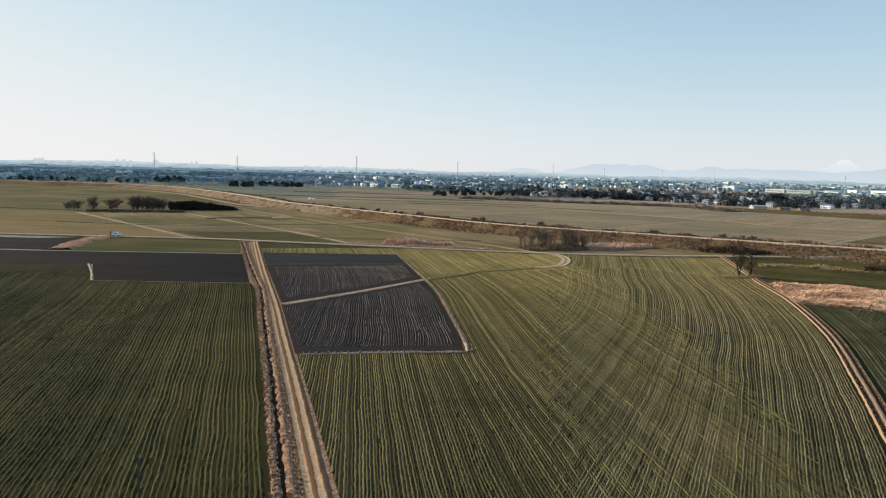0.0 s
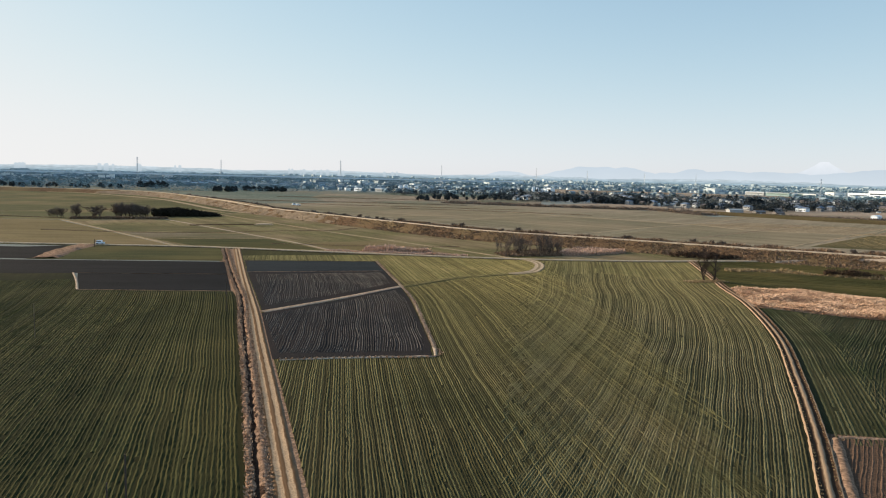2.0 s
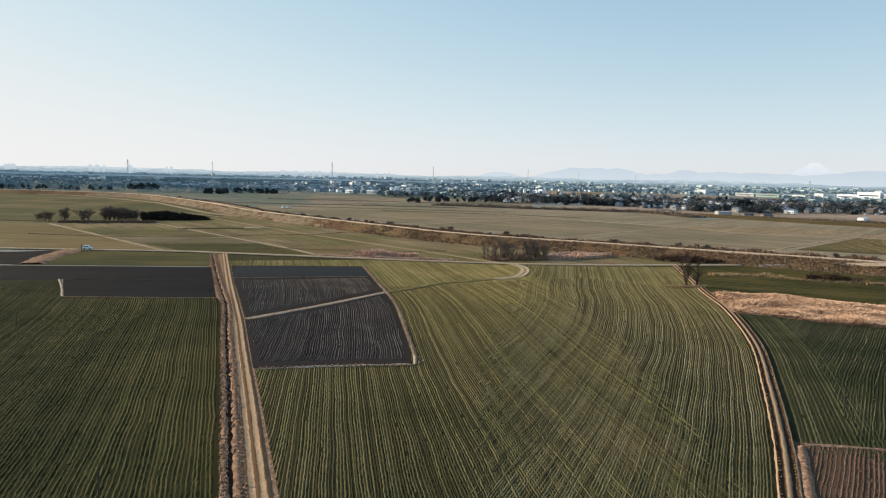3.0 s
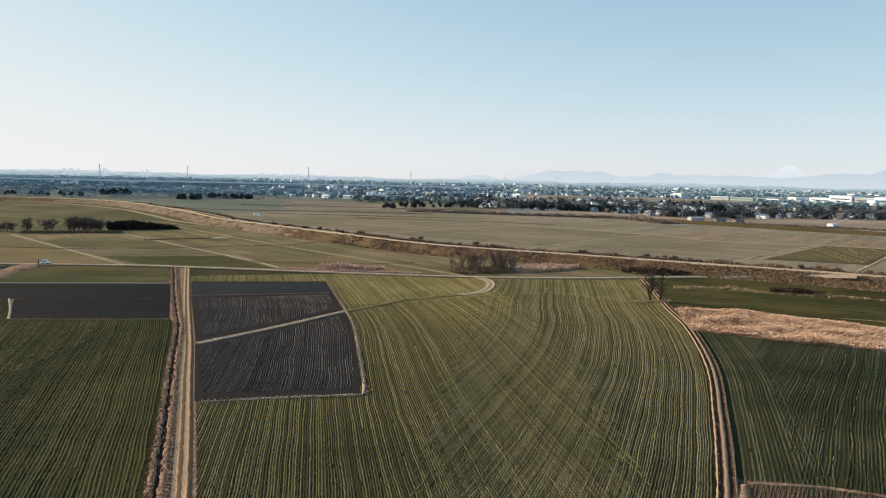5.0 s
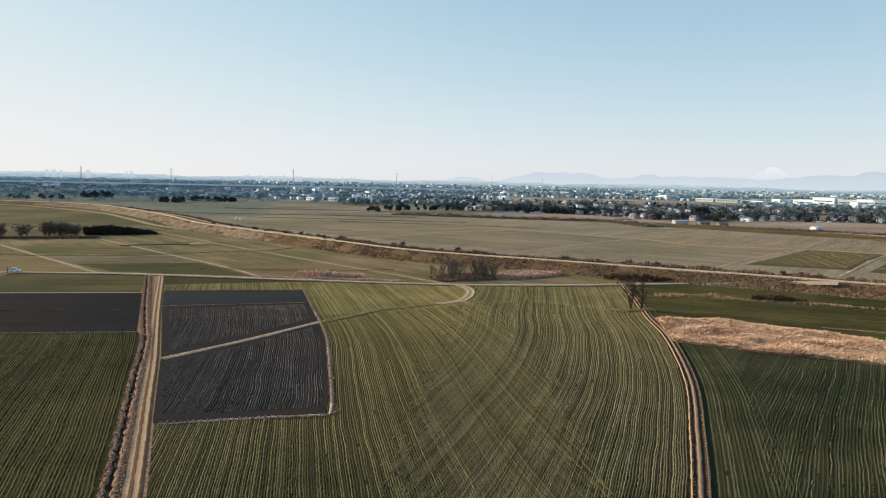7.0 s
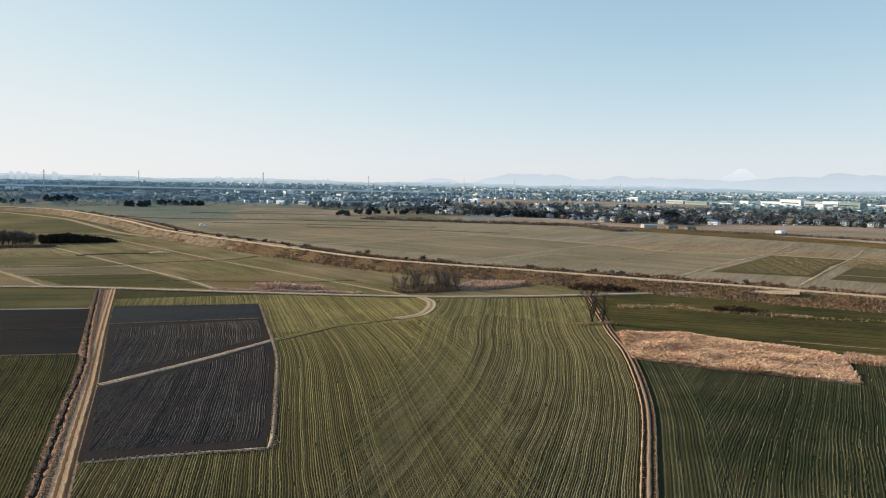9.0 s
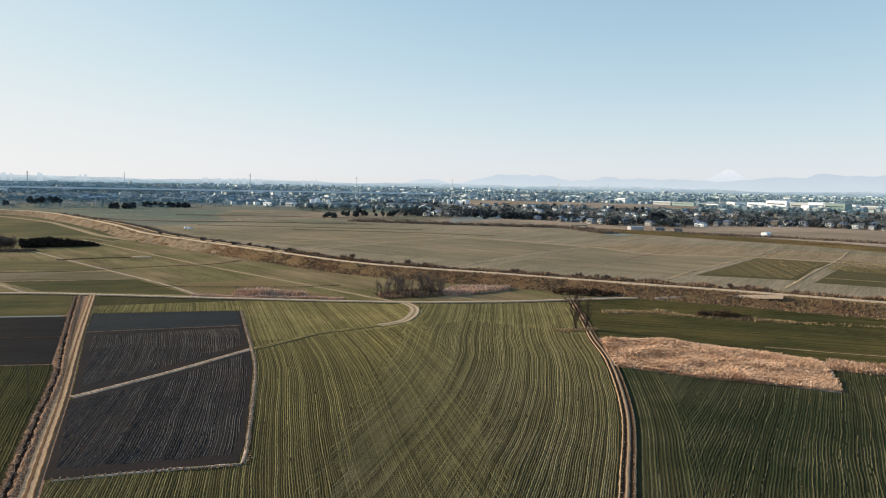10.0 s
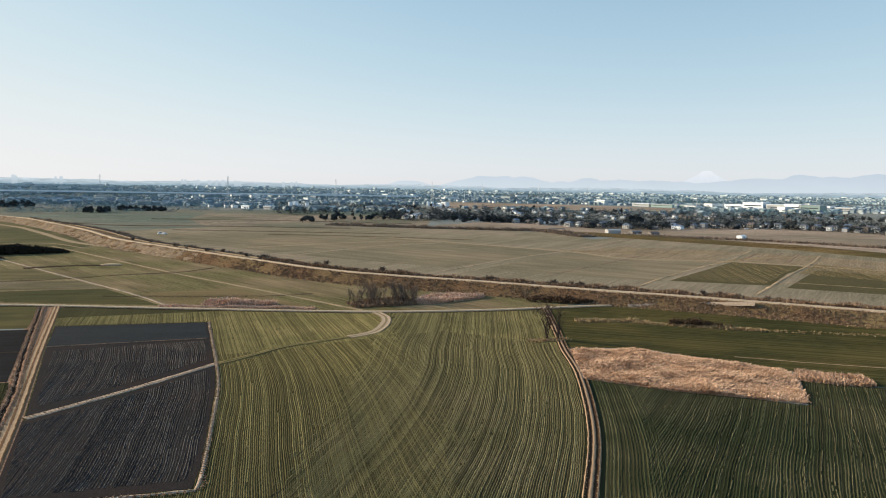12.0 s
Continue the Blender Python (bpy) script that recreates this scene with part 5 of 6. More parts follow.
def far_town(name, count, near, far, left, right, seed, label, tall=1.0, power=1.0, skip=(), skins=TOWN_NEAR):
    """Far roofs and walls, too many and too small to count: one piece of walls, one of roofs."""
    gg = np.random.RandomState(seed)
    wv, wf, rv, rf = [], [], [], []
    for _ in range(count):
        dist = near + (far - near) * gg.rand() ** power
        a = radians(gg.uniform(left, right))
        x, y = dist * math.sin(a), dist * math.cos(a)
        if any(n0 < dist < n1 and w < math.degrees(a) < e for n0, n1, w, e in skip):
            continue
        if noise.noise((x * 0.0022, y * 0.0022, 2.0)) < -0.12:
            continue
        w, d, h = gg.uniform(6, 12), gg.uniform(5, 9), gg.uniform(2.6, 5.5) * tall
        if gg.rand() < 0.03:
            w, d, h = gg.uniform(18, 46), gg.uniform(12, 24), gg.uniform(6, 11) * tall
        t = radians(gg.choice([20, 110]) + gg.uniform(-8, 8))
        c, s = math.cos(t), math.sin(t)
        k = len(wv)
        for px, py, pz in ((-w, -d, 0), (w, -d, 0), (w, d, 0), (-w, d, 0), (-w, -d, 2 * h), (w, -d, 2 * h), (w, d, 2 * h), (-w, d, 2 * h)):
            wv.append((x + (px * c - py * s) / 2, y + (px * s + py * c) / 2, pz / 2))
        wf += [(k, k + 1, k + 5, k + 4), (k + 1, k + 2, k + 6, k + 5), (k + 2, k + 3, k + 7, k + 6), (k + 3, k, k + 4, k + 7)]
        k = len(rv)
        rh = h + (0.4 if w > 18 else 2.0)
        for px, py, pz in ((-w - 1, -d - 1, h), (w + 1, -d - 1, h), (w + 1, d + 1, h), (-w - 1, d + 1, h), (-w - 1, 0, rh), (w + 1, 0, rh)):
            rv.append((x + (px * c - py * s) / 2, y + (px * s + py * c) / 2, pz))
        rf += [(k, k + 1, k + 5, k + 4), (k + 2, k + 3, k + 4, k + 5), (k + 1, k + 2, k + 5), (k + 3, k, k + 4)]
    ob = tagged(new(name), label, "town", kind="stuff")
    mesh_ob("walls", wv, wf, skins[0], ob)
    mesh_ob("roofs", rv, rf, skins[1], ob)
    return ob


def far_wood(name, count, near, far, left, right, seed, label, power=1.0, size=(5, 11), skip=(), facets=9, leaf=0.75, material=None, least=-0.1, wave=0.0):
    """Far trees and hedges: clumps of facets with ragged tops, one piece of stuff."""
    gg = np.random.RandomState(seed)
    v, f = [], []
    for _ in range(count):
        dist = near + (far - near) * gg.rand() ** power
        a = radians(gg.uniform(left, right))
        dist += wave * math.sin(math.degrees(a) * 0.23)
        x, y = dist * math.sin(a), dist * math.cos(a)
        if any(n0 < dist < n1 and w < math.degrees(a) < e for n0, n1, w, e in skip):
            continue
        if noise.noise((x * 0.003 + 9, y * 0.003, 5.0)) < least:
            continue
        h, r = gg.uniform(*size), gg.uniform(3, 7)
        run = gg.randint(1, 5)
        for j in range(run):
            cx, cy = x + j * r * 1.1 + gg.uniform(-2, 2), y + gg.uniform(-3, 3)
            hh = h * gg.uniform(0.6, 1.15)
            t, e = gg.uniform(0, 6.283, facets), gg.uniform(0.1, 1.0, facets)
            rr = r * np.sqrt(np.maximum(0.05, 1 - (2 * e - 0.9) ** 2 * 0.8)) * gg.uniform(0.5, 1.0, facets)
            p = np.stack([cx + rr * np.cos(t), cy + rr * np.sin(t), hh * e], 1)
            v.append((p[:, None] + gg.uniform(-1, 1, (facets, 3, 3)) * (r * leaf, r * leaf, hh * leaf * 0.27)).reshape(-1, 3))
    v = np.concatenate(v)
    f = np.arange(len(v)).reshape(-1, 3).tolist()
    v = v.tolist()
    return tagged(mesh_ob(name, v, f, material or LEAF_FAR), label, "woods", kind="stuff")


OPEN = ((1400, 1850, 6.5, 25), (1250, 1500, -6, 6))
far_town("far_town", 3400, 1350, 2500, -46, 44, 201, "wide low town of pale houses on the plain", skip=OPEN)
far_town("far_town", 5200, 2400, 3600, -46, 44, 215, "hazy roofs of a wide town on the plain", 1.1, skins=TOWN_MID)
far_town("far_town", 6000, 3500, 4680, -46, 44, 216, "haze-tinted roofs of the distant city", 1.5, skins=TOWN_FAR)
far_town("far_town", 900, 1150, 1700, -24, 4, 202, "low pale roofs between dark trees", power=1.0, skip=OPEN)
far_town("far_town", 420, 1750, 2600, 14, 40, 203, "large pale sheds and works behind the village", 1.2, skip=OPEN)
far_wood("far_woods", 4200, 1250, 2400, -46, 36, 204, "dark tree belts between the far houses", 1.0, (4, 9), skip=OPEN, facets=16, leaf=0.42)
far_wood("far_woods", 6000, 2200, 3600, -46, 44, 212, "distant woods on the plain, tinted with haze", 1.0, (4, 9), material=MIDDLE_WOOD, least=-0.3)
far_wood("far_woods", 5000, 3400, 4680, -46, 44, 213, "woods towards the horizon, paled with haze", 1.0, (5, 11), material=DISTANT_WOOD, least=-0.3)
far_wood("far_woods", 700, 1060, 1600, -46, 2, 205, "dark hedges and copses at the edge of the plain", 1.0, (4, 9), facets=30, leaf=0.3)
far_wood("far_woods", 800, 1060, 1400, -6, 46, 207, "garden trees and hedges between the far village houses", 1.0, (5, 9), facets=34, leaf=0.3, material=LEAF_VILLAGE, least=-0.35, wave=60)
far_wood("far_woods", 640, 872, 1010, 6, 46, 208, "dense dark garden trees along the village front", 1.0, (5, 9), facets=40, leaf=0.28, material=LEAF_VILLAGE, least=-0.6, wave=60)
far_wood("far_woods", 60, 895, 1060, 1, 8, 209, "dark copse at the village end", 1.0, (5, 9), facets=40, leaf=0.28, material=LEAF_VILLAGE, least=-0.6)
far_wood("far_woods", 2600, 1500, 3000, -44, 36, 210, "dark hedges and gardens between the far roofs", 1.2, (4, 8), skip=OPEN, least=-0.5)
tufts("scrub", along(pts((-20, 690), (60, 660), (130, 640), (170, 625), (190, 560)), 4200, 9, 38, 0), GREY_BRUSH, "grey brown bare brush before the village", (0.6, 3.0), 7, 1.8, "scrub", thick=0.24, patch=1.0)
tufts("scrub", along(pts((225, 588), (275, 560), (330, 530), (390, 470), (440, 400)), 1500, 8, 39, 0), GREY_BRUSH, "grey brown scrub behind the ochre dike", (0.6, 2.6), 7, 1.5, "scrub", thick=0.3)


def shed(name, w, d, h, rise, wall_m, roof_m, label):
    ob = tagged(new(name), label, "shed")
    bm = bmesh.new()
    box(bm, -w / 2, -d / 2, -0.1, w / 2, d / 2, h)
    part("wall", bm, wall_m, ob)
    bm = bmesh.new()
    e = [bm.verts.new(p) for p in ((-w / 2 - .3, -d / 2 - .3, h), (w / 2 + .3, -d / 2 - .3, h), (w / 2 + .3, d / 2 + .3, h), (-w / 2 - .3, d / 2 + .3, h), (-w / 2 - .3, 0, h + rise), (w / 2 + .3, 0, h + rise))]
    for f in ((0, 1, 5, 4), (2, 3, 4, 5), (1, 2, 5), (3, 0, 4), (3, 2, 1, 0)):
        bm.faces.new([e[i] for i in f])
    part("roof", bm, roof_m, ob)
    bm = bmesh.new()
    box(bm, -w * 0.12, -d / 2 - 0.06, 0, w * 0.12, -d / 2 + 0.04, h * 0.75)
    part("door", bm, GREY_WALL, ob)
    return ob


put(shed("shed", 11, 7, 4.6, 1.0, WHITE_WALL, WHITE_WALL, "plain white shed beside the ochre dike"), 313, 546, 0, 35, 0.8)
put(shed("shed", 14, 7, 4.0, 1.0, CREAM_WALL, GREY_WALL, "long cream shed at the field edge"), 225, 598, 0, 10)
put(shed("shed", 10, 6, 3.0, 1.2, BROWN_WALL, ROOF_GREY, "low brown barn at the field edge"), 243, 592, 0, 10)
put(shed("shed", 9, 6, 2.6, 1.4, BROWN_WALL, ROOF_BROWN, "small brown barn behind the dike"), 256, 585, 0, 10)
put(shed("greenhouse", 20, 8, 2.4, 1.5, GREENHOUSE, GREENHOUSE, "white film greenhouse before the village"), 208, 735, 0, 5)


def frame_shelter():
    ob = tagged(new("shelter"), "open brown frame shelter in the field", "shelter")
    for x in (-8, 0, 8):
        for y in (-2, 2):
            bm = bmesh.new()
            box(bm, x - 0.3, y - 0.3, 0, x + 0.3, y + 0.3, 4)
            part("post", bm, BROWN_WALL, ob)
    bm = bmesh.new()
    box(bm, -8.6, -2.6, 4, 8.6, 2.6, 4.7)
    part("roof", bm, BROWN_WALL, ob)
    return ob


put(frame_shelter(), 177, 606, 0, 8)
hut = shed("greenhouse", 12, 5, 1.6, 1.2, GREENHOUSE, GREENHOUSE, "row of low white greenhouses by the village")
put(hut, 400, 690, 0, 20, 0.4)
for i in range(4):
    repeat(hut, 412 + 13 * i, 692 + 6 * i, 0, 20, g.uniform(0.35, 0.5))


def works(name, blocks, label):
    """A factory: each hall a wall block with a flat roof and a strip of windows."""
    ob = tagged(new(name), label, "factory")
    for x, w, d, h, m in blocks:
        bm = bmesh.new()
        box(bm, x - w / 2, -d / 2, 0, x + w / 2, d / 2, h)
        hall = part("hall", bm, m, ob)
        bm = bmesh.new()
        box(bm, x - w / 2 - 0.6, -d / 2 - 0.6, h, x + w / 2 + 0.6, d / 2 + 0.6, h + 0.8)
        part("roof", bm, GREY_WALL if m is TEAL_WALL else WHITE_WALL, hall)
        bm = bmesh.new()
        box(bm, x - w * 0.42, -d / 2 - 0.1, h * 0.55, x + w * 0.42, -d / 2 + 0.1, h * 0.68)
        part("window", bm, DARK_GLASS, hall)
    return ob


put(works("factory", [(-70, 44, 30, 11, WHITE_WALL), (-22, 48, 34, 17, WHITE_WALL), (28, 40, 30, 14, GREY_WALL), (66, 36, 30, 16, WHITE_WALL), (102, 44, 30, 15, TEAL_WALL)], "large white factory halls on the plain"), 790, 1300, 0, -60)
put(works("factory", [(-60, 50, 30, 7, GREY_WALL), (0, 60, 30, 7, TEAL_WALL), (60, 40, 30, 7, TEAL_WALL)], "long low grey green warehouses"), 640, 1420, 0, -60)
put(works("factory", [(-30, 40, 24, 10, WHITE_WALL), (20, 40, 24, 8, CREAM_WALL)], "white works building beyond the village"), 960, 1330, 0, -62)
put(works("apartment_block", [(-44, 14, 12, 13, WHITE_WALL), (-22, 20, 12, 11, WHITE_WALL), (6, 26, 12, 9, GREY_WALL), (38, 26, 14, 8, TEAL_WALL)], "white blocks of a works before the viaduct"), -76, 1120, 0, -40, 0.6)
put(works("factory", [(-20, 24, 20, 10, WHITE_WALL), (8, 20, 20, 14, WHITE_WALL)], "white plant building among trees"), 164, 1300, 0, -55, 0.6)
put(works("factory", [(0, 30, 14, 7, WHITE_WALL)], "white roofed works at the field edge"), -150, 1060, 0, -45, 0.7)
put(works("factory", [(0, 26, 14, 7, GREY_WALL)], "pale works shed at the field edge"), -118, 1050, 0, -45, 0.7)


def silo(label):
    ob = tagged(new("silo"), label, "silo", "silos")
    for nm, r, z0, z1, m in (("drum", 5, 0, 15, WHITE_WALL), ("cap", 5.3, 15, 16.4, STEEL)):
        bm = bmesh.new()
        bmesh.ops.create_cone(bm, cap_ends=True, segments=20, radius1=r, radius2=r if nm == "drum" else 1.5, depth=z1 - z0, matrix=Matrix.Translation((0, 0, (z0 + z1) / 2)))
        part(nm, bm, m, ob)
    return ob


s0 = put(silo("white round storage silo of the works"), -92, 1092, 0, 0, 0.7)
for x, y in ((-84, 1094), (-68, 1096), (135, 1300), (143, 1304)):
    repeat(s0, x, y, 0, 0, g.uniform(0.55, 0.8))


# ---- viaduct, pylons and poles ----
def viaduct():
    ob = tagged(new("viaduct"), "long pale elevated expressway on piers", "viaduct")
    line = pts((-1300, 1180), (-900, 1270), (-560, 1300), (-180, 1310), (120, 1330))
    deck = ribbon("deck", line, [(-7, 18.0), (-7, 20.6), (-6.5, 20.6), (-6.5, 19.2), (6.5, 19.2), (6.5, 20.6), (7, 20.6), (7, 18.0), (-7, 18.0)], CONCRETE, 40.0, 0.0, 0.0, ob, smooth=False)
    q, n, _ = smooth_path(line, 38.0)
    for c in q:
        bm = bmesh.new()
        box(bm, -0.8, -0.8, 0, 0.8, 0.8, 17.4)
        box(bm, -5.0, -1.1, 17.4, 5.0, 1.1, 18.05)
        p = part("pier", bm, PIER_MAT, ob)
        p.location = (c[0], c[1], 0)
    return ob


viaduct()


def pylon(height, label):
    """A lattice power pylon: four legs, cross bracing and three pairs of arms."""
    ob = tagged(new("pylon"), label, "pylon", "power pylons")
    base, top = height * 0.085, height * 0.012

    def half(z):
        return base + (top - base) * min(1, z / (height * 0.62)) ** 0.8 if z < height * 0.62 else top * 1.0

    r = height * 0.0023
    corners = ((-1, -1), (1, -1), (1, 1), (-1, 1))
    levels = [height * k / 9 for k in range(10)]
    for sx, sy in corners:
        v, f = [], []
        for z in levels:
            v += [(sx * half(z) + ex * r, sy * half(z) + ey * r, z) for ex, ey in ((1, 0), (0, 1), (-1, 0), (0, -1))]
        for k in range(len(levels) - 1):
            f += [(4 * k + e, 4 * k + (e + 1) % 4, 4 * k + 4 + (e + 1) % 4, 4 * k + 4 + e) for e in range(4)]
        mesh_ob("leg", v, f, STEEL, ob)
    v, f = [], []
    for a, b in zip(levels, levels[1:]):
        for (ax, ay), (bx, by) in zip(corners, corners[1:] + corners[:1]):
            tube(v, f, Vector((ax * half(a), ay * half(a), a)), Vector((bx * half(b), by * half(b), b)), r * 0.5, r * 0.5, 3)
            tube(v, f, Vector((bx * half(a), by * half(a), a)), Vector((ax * half(b), ay * half(b), b)), r * 0.5, r * 0.5, 3)
    tagged(mesh_ob("bracing", v, f, STEEL, ob), kind="stuff")
    for z, w in ((0.66, 0.13), (0.77, 0.145), (0.88, 0.12)):
        v, f = [], []
        for s in (-1, 1):
            tip = Vector((s * height * w, 0, height * z))
            for y in (-top, top):
                tube(v, f, Vector((0, y, height * z)), tip, r * 0.8, r * 0.5, 4)
            tube(v, f, Vector((0, 0, height * (z + 0.05))), tip, r * 0.6, r * 0.4, 4)
        mesh_ob("arm", v, f, STEEL, ob)
    return ob


py = pylon(50, "tall grey lattice power pylon")
for i, (x, y, k) in enumerate(((-483, 1060, 1.0), (-495, 1485, 1.1), (-198.8, 1186, 1.08), (-34, 1400, 1.05), (161, 1480, 1.05), (296, 1640, 1.0), (456, 1750, 0.95), (632, 1900, 0.95), (440, 880, 0.75))):
    put(py, x, y, 0, 60) if i == 0 else repeat(py, x, y, 0, 60 + 7 * i, k)


def field_pole(height, r, label, bar=False):
    ob = tagged(new("pole"), label, "pole")
    v, f = [], []
    tube(v, f, Vector((0, 0, -0.3)), Vector((0, 0, height)), r, r * 0.75, 8)
    f.append(tuple(range(len(v) - 8, len(v))))
    mesh_ob("shaft", v, f, WOOD, ob)
    if bar:
        bm = bmesh.new()
        box(bm, -0.5, -0.05, height - 0.6, 0.5, 0.05, height - 0.48)
        part("crossbar", bm, WOOD, ob)
    bm = bmesh.new()
    bmesh.ops.create_cone(bm, cap_ends=True, segments=8, radius1=r * 1.3, radius2=r * 1.1, depth=0.35, matrix=Matrix.Translation((0, 0, 0.12)))
    part("footing", bm, WOOD, ob)
    return ob


put(field_pole(6.2, 0.11, "dark wooden pole beside the dirt road"), -37.9, 47.9)
put(field_pole(3.0, 0.09, "short dark wooden post beside the dirt road"), -39.9, 48.9)
put(field_pole(6.6, 0.07, "thin grey pole standing in the wheat"), -79, 105.8)
put(field_pole(7.0, 0.08, "thin grey pole beside the ditch", True), -56.3, 131)
put(field_pole(3.2, 0.16, "short dark post on the spoil heap"), -135.2, 237)
put(field_pole(2.2, 0.07, "thin dark stake in the wheat"), -10.2, 50.5)


# ---- small things on the farm roads ----
def covered_heap(length, width, height, label):
    """A long heap under a slack tarpaulin held down by tyres."""
    ob = tagged(new("covered_heap"), label, "heap")
    verts, faces = [], []
    for i in range(15):
        u = i / 14
        end = math.sin(math.pi * min(1, max(0, u * 0.94 + 0.03))) ** 0.35
        for k in range(9):
            a = math.pi * k / 8
            j = 1 + 0.12 * noise.noise((i * 0.7, k * 0.8, 2.2))
            verts.append(((u - 0.5) * length, -math.cos(a) * width / 2 * j * end, math.sin(a) ** 0.7 * height * j * end))
    for i in range(14):
        for k in range(8):
            v = i * 9 + k
            faces.append((v, v + 1, v + 10, v + 9))
    mesh_ob("tarpaulin", verts, faces, TARP, ob, True)
    for i in range(6):
        bm = bmesh.new()
        bmesh.ops.create_cone(bm, cap_ends=True, segments=12, radius1=0.32, radius2=0.3, depth=0.2, matrix=Matrix.Translation(((i / 5 - 0.5) * length * 0.85, -width * 0.5 - 0.25, 0.15)))
        part("tyre", bm, DITCH, ob)
    return ob


put(covered_heap(10.5, 3.6, 1.0, "long heap under a pale slack tarpaulin in the pasture"), -107.8, 354.4, 0.05, 10)
def parked_car(label, body_m):
    car = tagged(new("car"), label, "car")
    bm = bmesh.new()
    box(bm, -1.7, -0.75, 0.35, 1.7, 0.75, 0.95)
    bmesh.ops.bevel(bm, geom=bm.edges, offset=0.12, segments=2, affect='EDGES')
    part("body", bm, body_m, car)
    bm = bmesh.new()
    box(bm, -1.5, -0.68, 0.95, 0.7, 0.68, 1.65)
    bmesh.ops.bevel(bm, geom=bm.edges, offset=0.15, segments=2, affect='EDGES')
    cab = part("cabin", bm, body_m, car)
    bm = bmesh.new()
    box(bm, -1.3, -0.72, 1.12, 0.5, 0.72, 1.48)
    part("window", bm, DARK_GLASS, cab)
    for x in (-1.1, 1.1):
        for y in (-0.7, 0.7):
            bm = bmesh.new()
            bmesh.ops.create_cone(bm, cap_ends=True, segments=14, radius1=0.29, radius2=0.29, depth=0.18, matrix=Matrix.Translation((x, y, 0.29)) @ Matrix.Rotation(radians(90), 4, 'X'))
            part("wheel", bm, DITCH, car)
    return car


put(parked_car("white small car parked on the gravel road", WHITE_WALL), -136.9, 244.5, 0.22, 2)


van = put(parked_car("white van standing among scrub behind the levee", WHITE_WALL), -129.1, 520.5, 2.6, 40, 1.25)
repeat(van, -125.4, 517.5, 2.6, 38, 1.1)


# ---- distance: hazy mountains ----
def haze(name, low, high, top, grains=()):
    """Emission in haze tones, standing in for the air over far things; it shifts with height."""
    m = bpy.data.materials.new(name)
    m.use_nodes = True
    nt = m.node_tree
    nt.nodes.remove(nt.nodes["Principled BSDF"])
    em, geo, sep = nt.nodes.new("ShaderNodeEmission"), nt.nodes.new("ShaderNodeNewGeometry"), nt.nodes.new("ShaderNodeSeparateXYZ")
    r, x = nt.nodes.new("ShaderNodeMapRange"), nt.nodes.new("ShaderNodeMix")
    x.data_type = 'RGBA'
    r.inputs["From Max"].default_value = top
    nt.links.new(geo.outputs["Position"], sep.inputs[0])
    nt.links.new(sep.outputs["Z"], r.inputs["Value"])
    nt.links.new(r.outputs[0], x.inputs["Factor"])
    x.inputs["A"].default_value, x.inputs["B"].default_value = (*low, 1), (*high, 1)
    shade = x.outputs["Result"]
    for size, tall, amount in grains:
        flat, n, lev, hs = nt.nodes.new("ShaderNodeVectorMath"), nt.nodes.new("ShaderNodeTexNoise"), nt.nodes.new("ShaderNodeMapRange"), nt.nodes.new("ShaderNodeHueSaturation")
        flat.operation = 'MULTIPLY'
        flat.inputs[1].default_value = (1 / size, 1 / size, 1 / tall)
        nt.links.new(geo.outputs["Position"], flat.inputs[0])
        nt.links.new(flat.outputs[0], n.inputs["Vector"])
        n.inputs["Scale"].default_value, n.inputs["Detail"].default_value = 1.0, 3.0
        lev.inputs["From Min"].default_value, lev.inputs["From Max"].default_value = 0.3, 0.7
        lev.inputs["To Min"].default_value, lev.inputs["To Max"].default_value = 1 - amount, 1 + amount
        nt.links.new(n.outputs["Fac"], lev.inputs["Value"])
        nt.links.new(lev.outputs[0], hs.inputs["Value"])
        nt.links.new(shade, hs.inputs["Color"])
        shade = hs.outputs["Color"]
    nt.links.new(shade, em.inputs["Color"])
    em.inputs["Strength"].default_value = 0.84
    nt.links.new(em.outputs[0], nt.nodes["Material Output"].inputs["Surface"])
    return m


def mountains(name, dist, peaks, rough, material, label, power=1.6, floor=-20, cap=900):
    """A range round the horizon: peaks are (degrees east of north, height, half width in degrees)."""
    verts, faces = [], []
    az = np.arange(-60, 75, 0.12)
    for i, a in enumerate(az):
        h = max(top * math.exp(-abs((a - c) / w) ** power) for c, top, w in peaks)
        h = min(h, cap) + rough * noise.fractal((a * 0.55, dist * 0.01, 0), 1.0, 2.0, 5) * min(1, h / 30)
        t = radians(a)
        for d, z in ((dist, floor), (dist, h), (dist + 90, floor)):
            verts.append((d * math.sin(t), d * math.cos(t), z))
        if i:
            k = 3 * i
            faces += [(k - 3, k, k + 1, k - 2), (k - 2, k + 1, k + 2, k - 1)]
    return tagged(mesh_ob(name, verts, faces, material, None, True), label, "mountains", kind="structure")


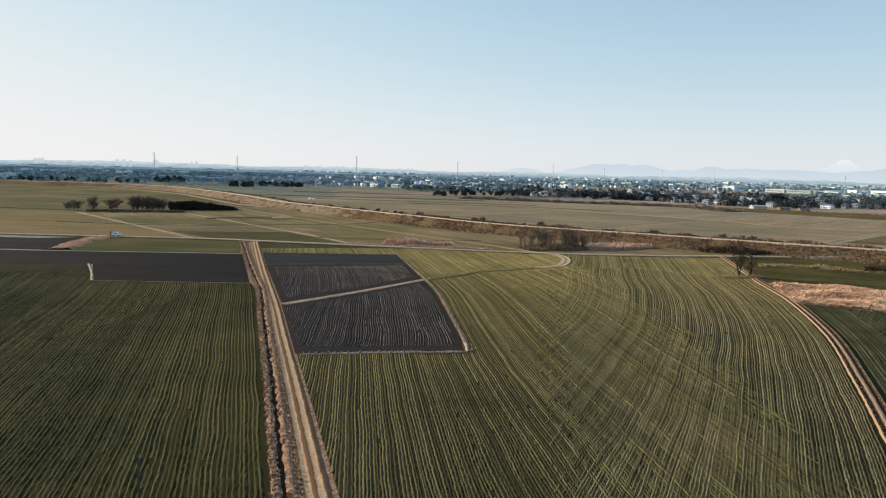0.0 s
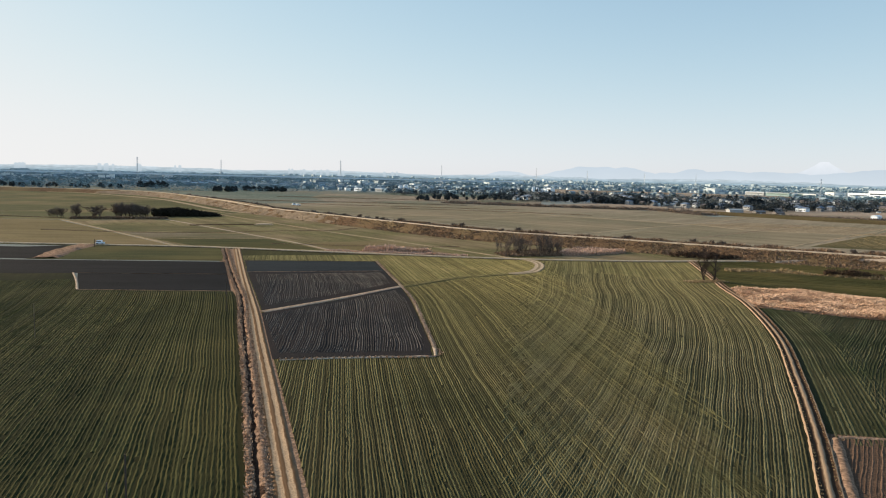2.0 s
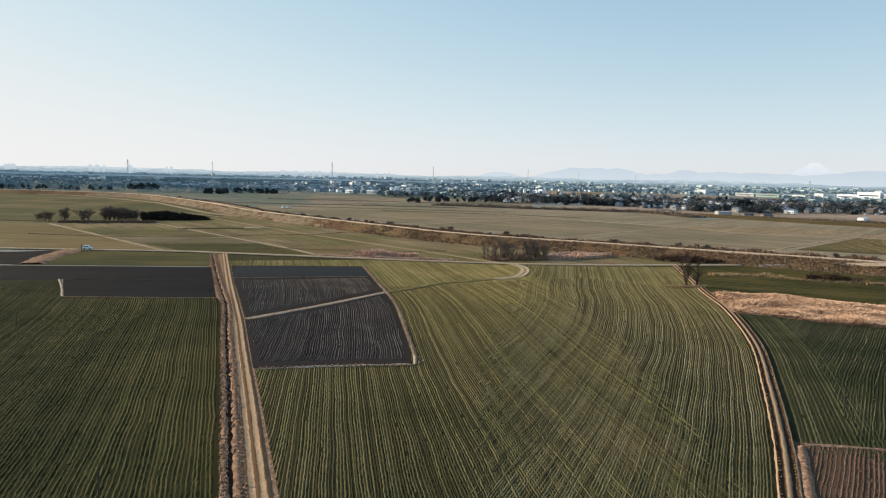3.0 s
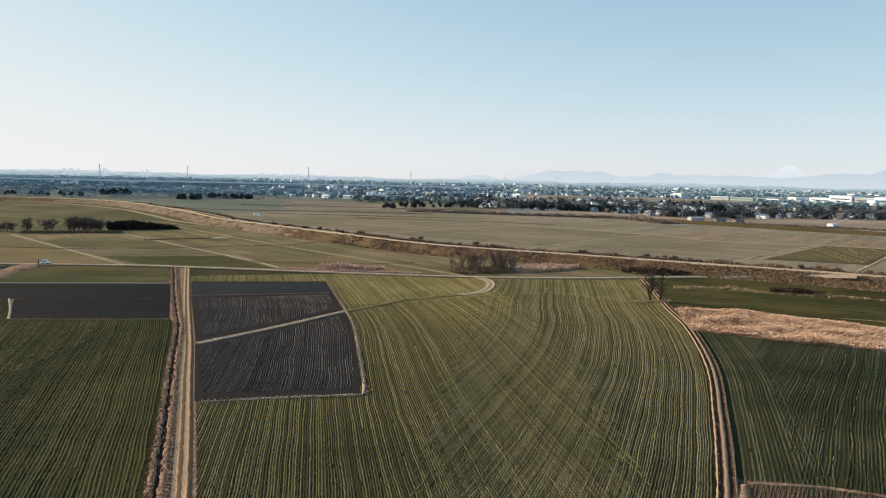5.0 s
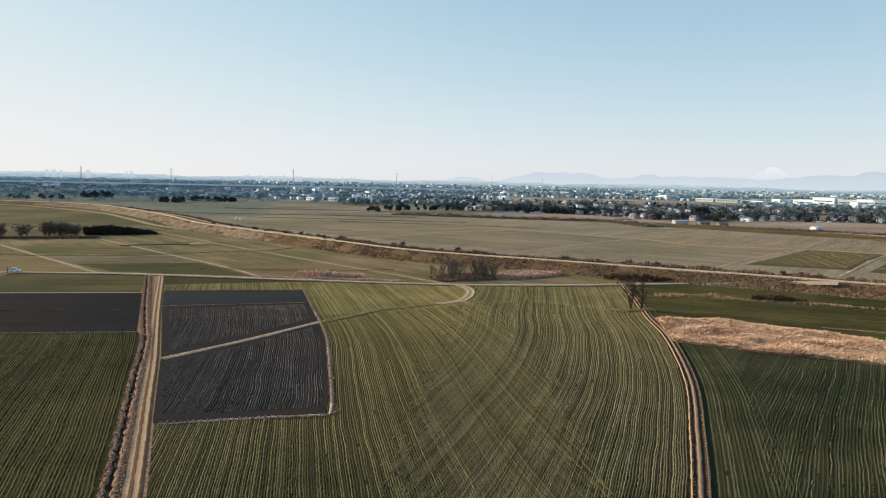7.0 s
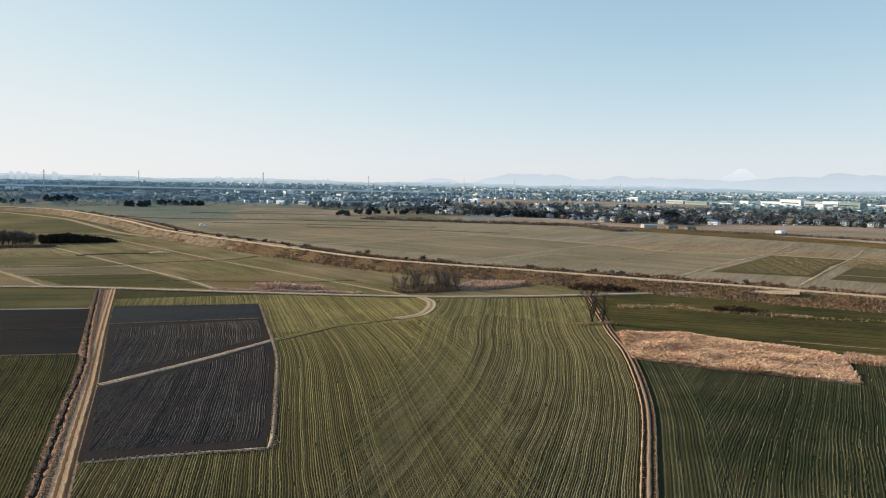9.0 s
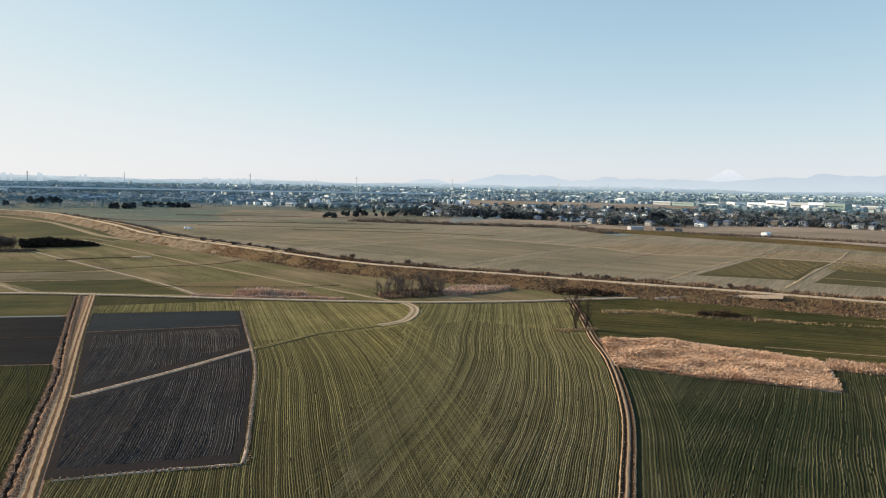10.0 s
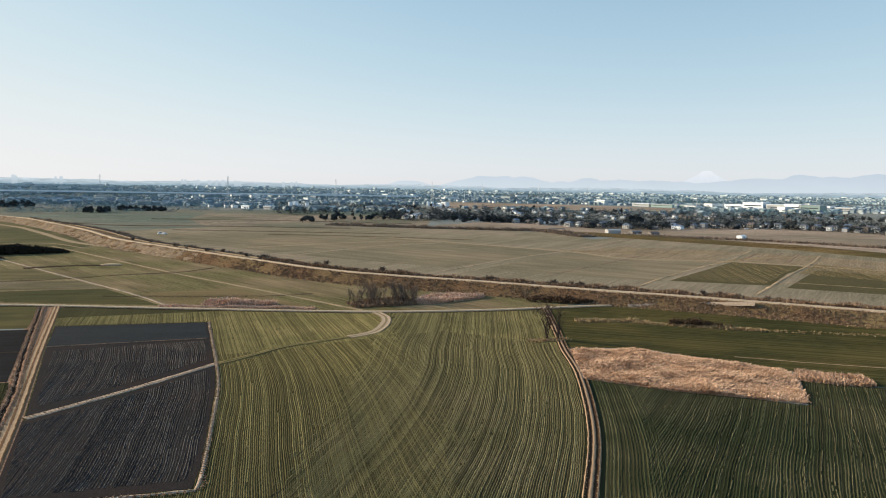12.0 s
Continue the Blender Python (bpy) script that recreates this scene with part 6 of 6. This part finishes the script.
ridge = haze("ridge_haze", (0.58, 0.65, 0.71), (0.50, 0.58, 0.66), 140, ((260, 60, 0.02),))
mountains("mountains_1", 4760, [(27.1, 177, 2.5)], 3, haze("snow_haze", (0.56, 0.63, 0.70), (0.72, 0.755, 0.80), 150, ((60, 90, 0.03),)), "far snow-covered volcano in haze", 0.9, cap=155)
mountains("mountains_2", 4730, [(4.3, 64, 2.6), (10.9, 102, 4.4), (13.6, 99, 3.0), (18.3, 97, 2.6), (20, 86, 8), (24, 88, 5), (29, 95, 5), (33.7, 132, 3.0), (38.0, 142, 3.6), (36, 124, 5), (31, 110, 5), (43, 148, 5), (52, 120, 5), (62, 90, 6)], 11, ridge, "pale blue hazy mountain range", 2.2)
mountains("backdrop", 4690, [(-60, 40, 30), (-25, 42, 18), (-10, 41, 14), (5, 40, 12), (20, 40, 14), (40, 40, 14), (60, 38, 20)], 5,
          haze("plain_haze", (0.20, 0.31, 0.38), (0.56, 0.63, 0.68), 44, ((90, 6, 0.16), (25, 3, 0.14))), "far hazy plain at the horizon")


def skyline():
    """Hazy high blocks of the distant city, a few pale slabs together here and there."""
    # the blocks glow in painted haze tones like the plain behind them
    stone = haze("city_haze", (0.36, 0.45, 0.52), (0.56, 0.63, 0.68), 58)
    gg = random.Random(33)
    for az, n, tall in ((-26.2, 4, 54), (-24.0, 2, 58), (-21.4, 2, 54), (-12.5, 5, 47), (-10.6, 4, 50), (-8.8, 3, 47), (-5.0, 3, 45), (-31.0, 3, 50), (-36.0, 4, 52)):
        for k in range(n):
            a = radians(az + gg.uniform(-0.7, 0.7))
            w, h = gg.uniform(11, 26), tall * gg.uniform(0.8, 0.96)
            ob = tagged(new("tower_block"), "pale high-rise block on the hazy skyline", "building", "skyline blocks")
            bm = bmesh.new()
            box(bm, -w / 2, -5, 0, w / 2, 5, h)
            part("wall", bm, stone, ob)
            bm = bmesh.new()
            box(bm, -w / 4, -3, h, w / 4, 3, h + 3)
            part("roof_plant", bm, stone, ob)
            ob.matrix_basis = pose(4670 * math.sin(a), 4670 * math.cos(a), 0, 0, 0, -math.degrees(a))


skyline()
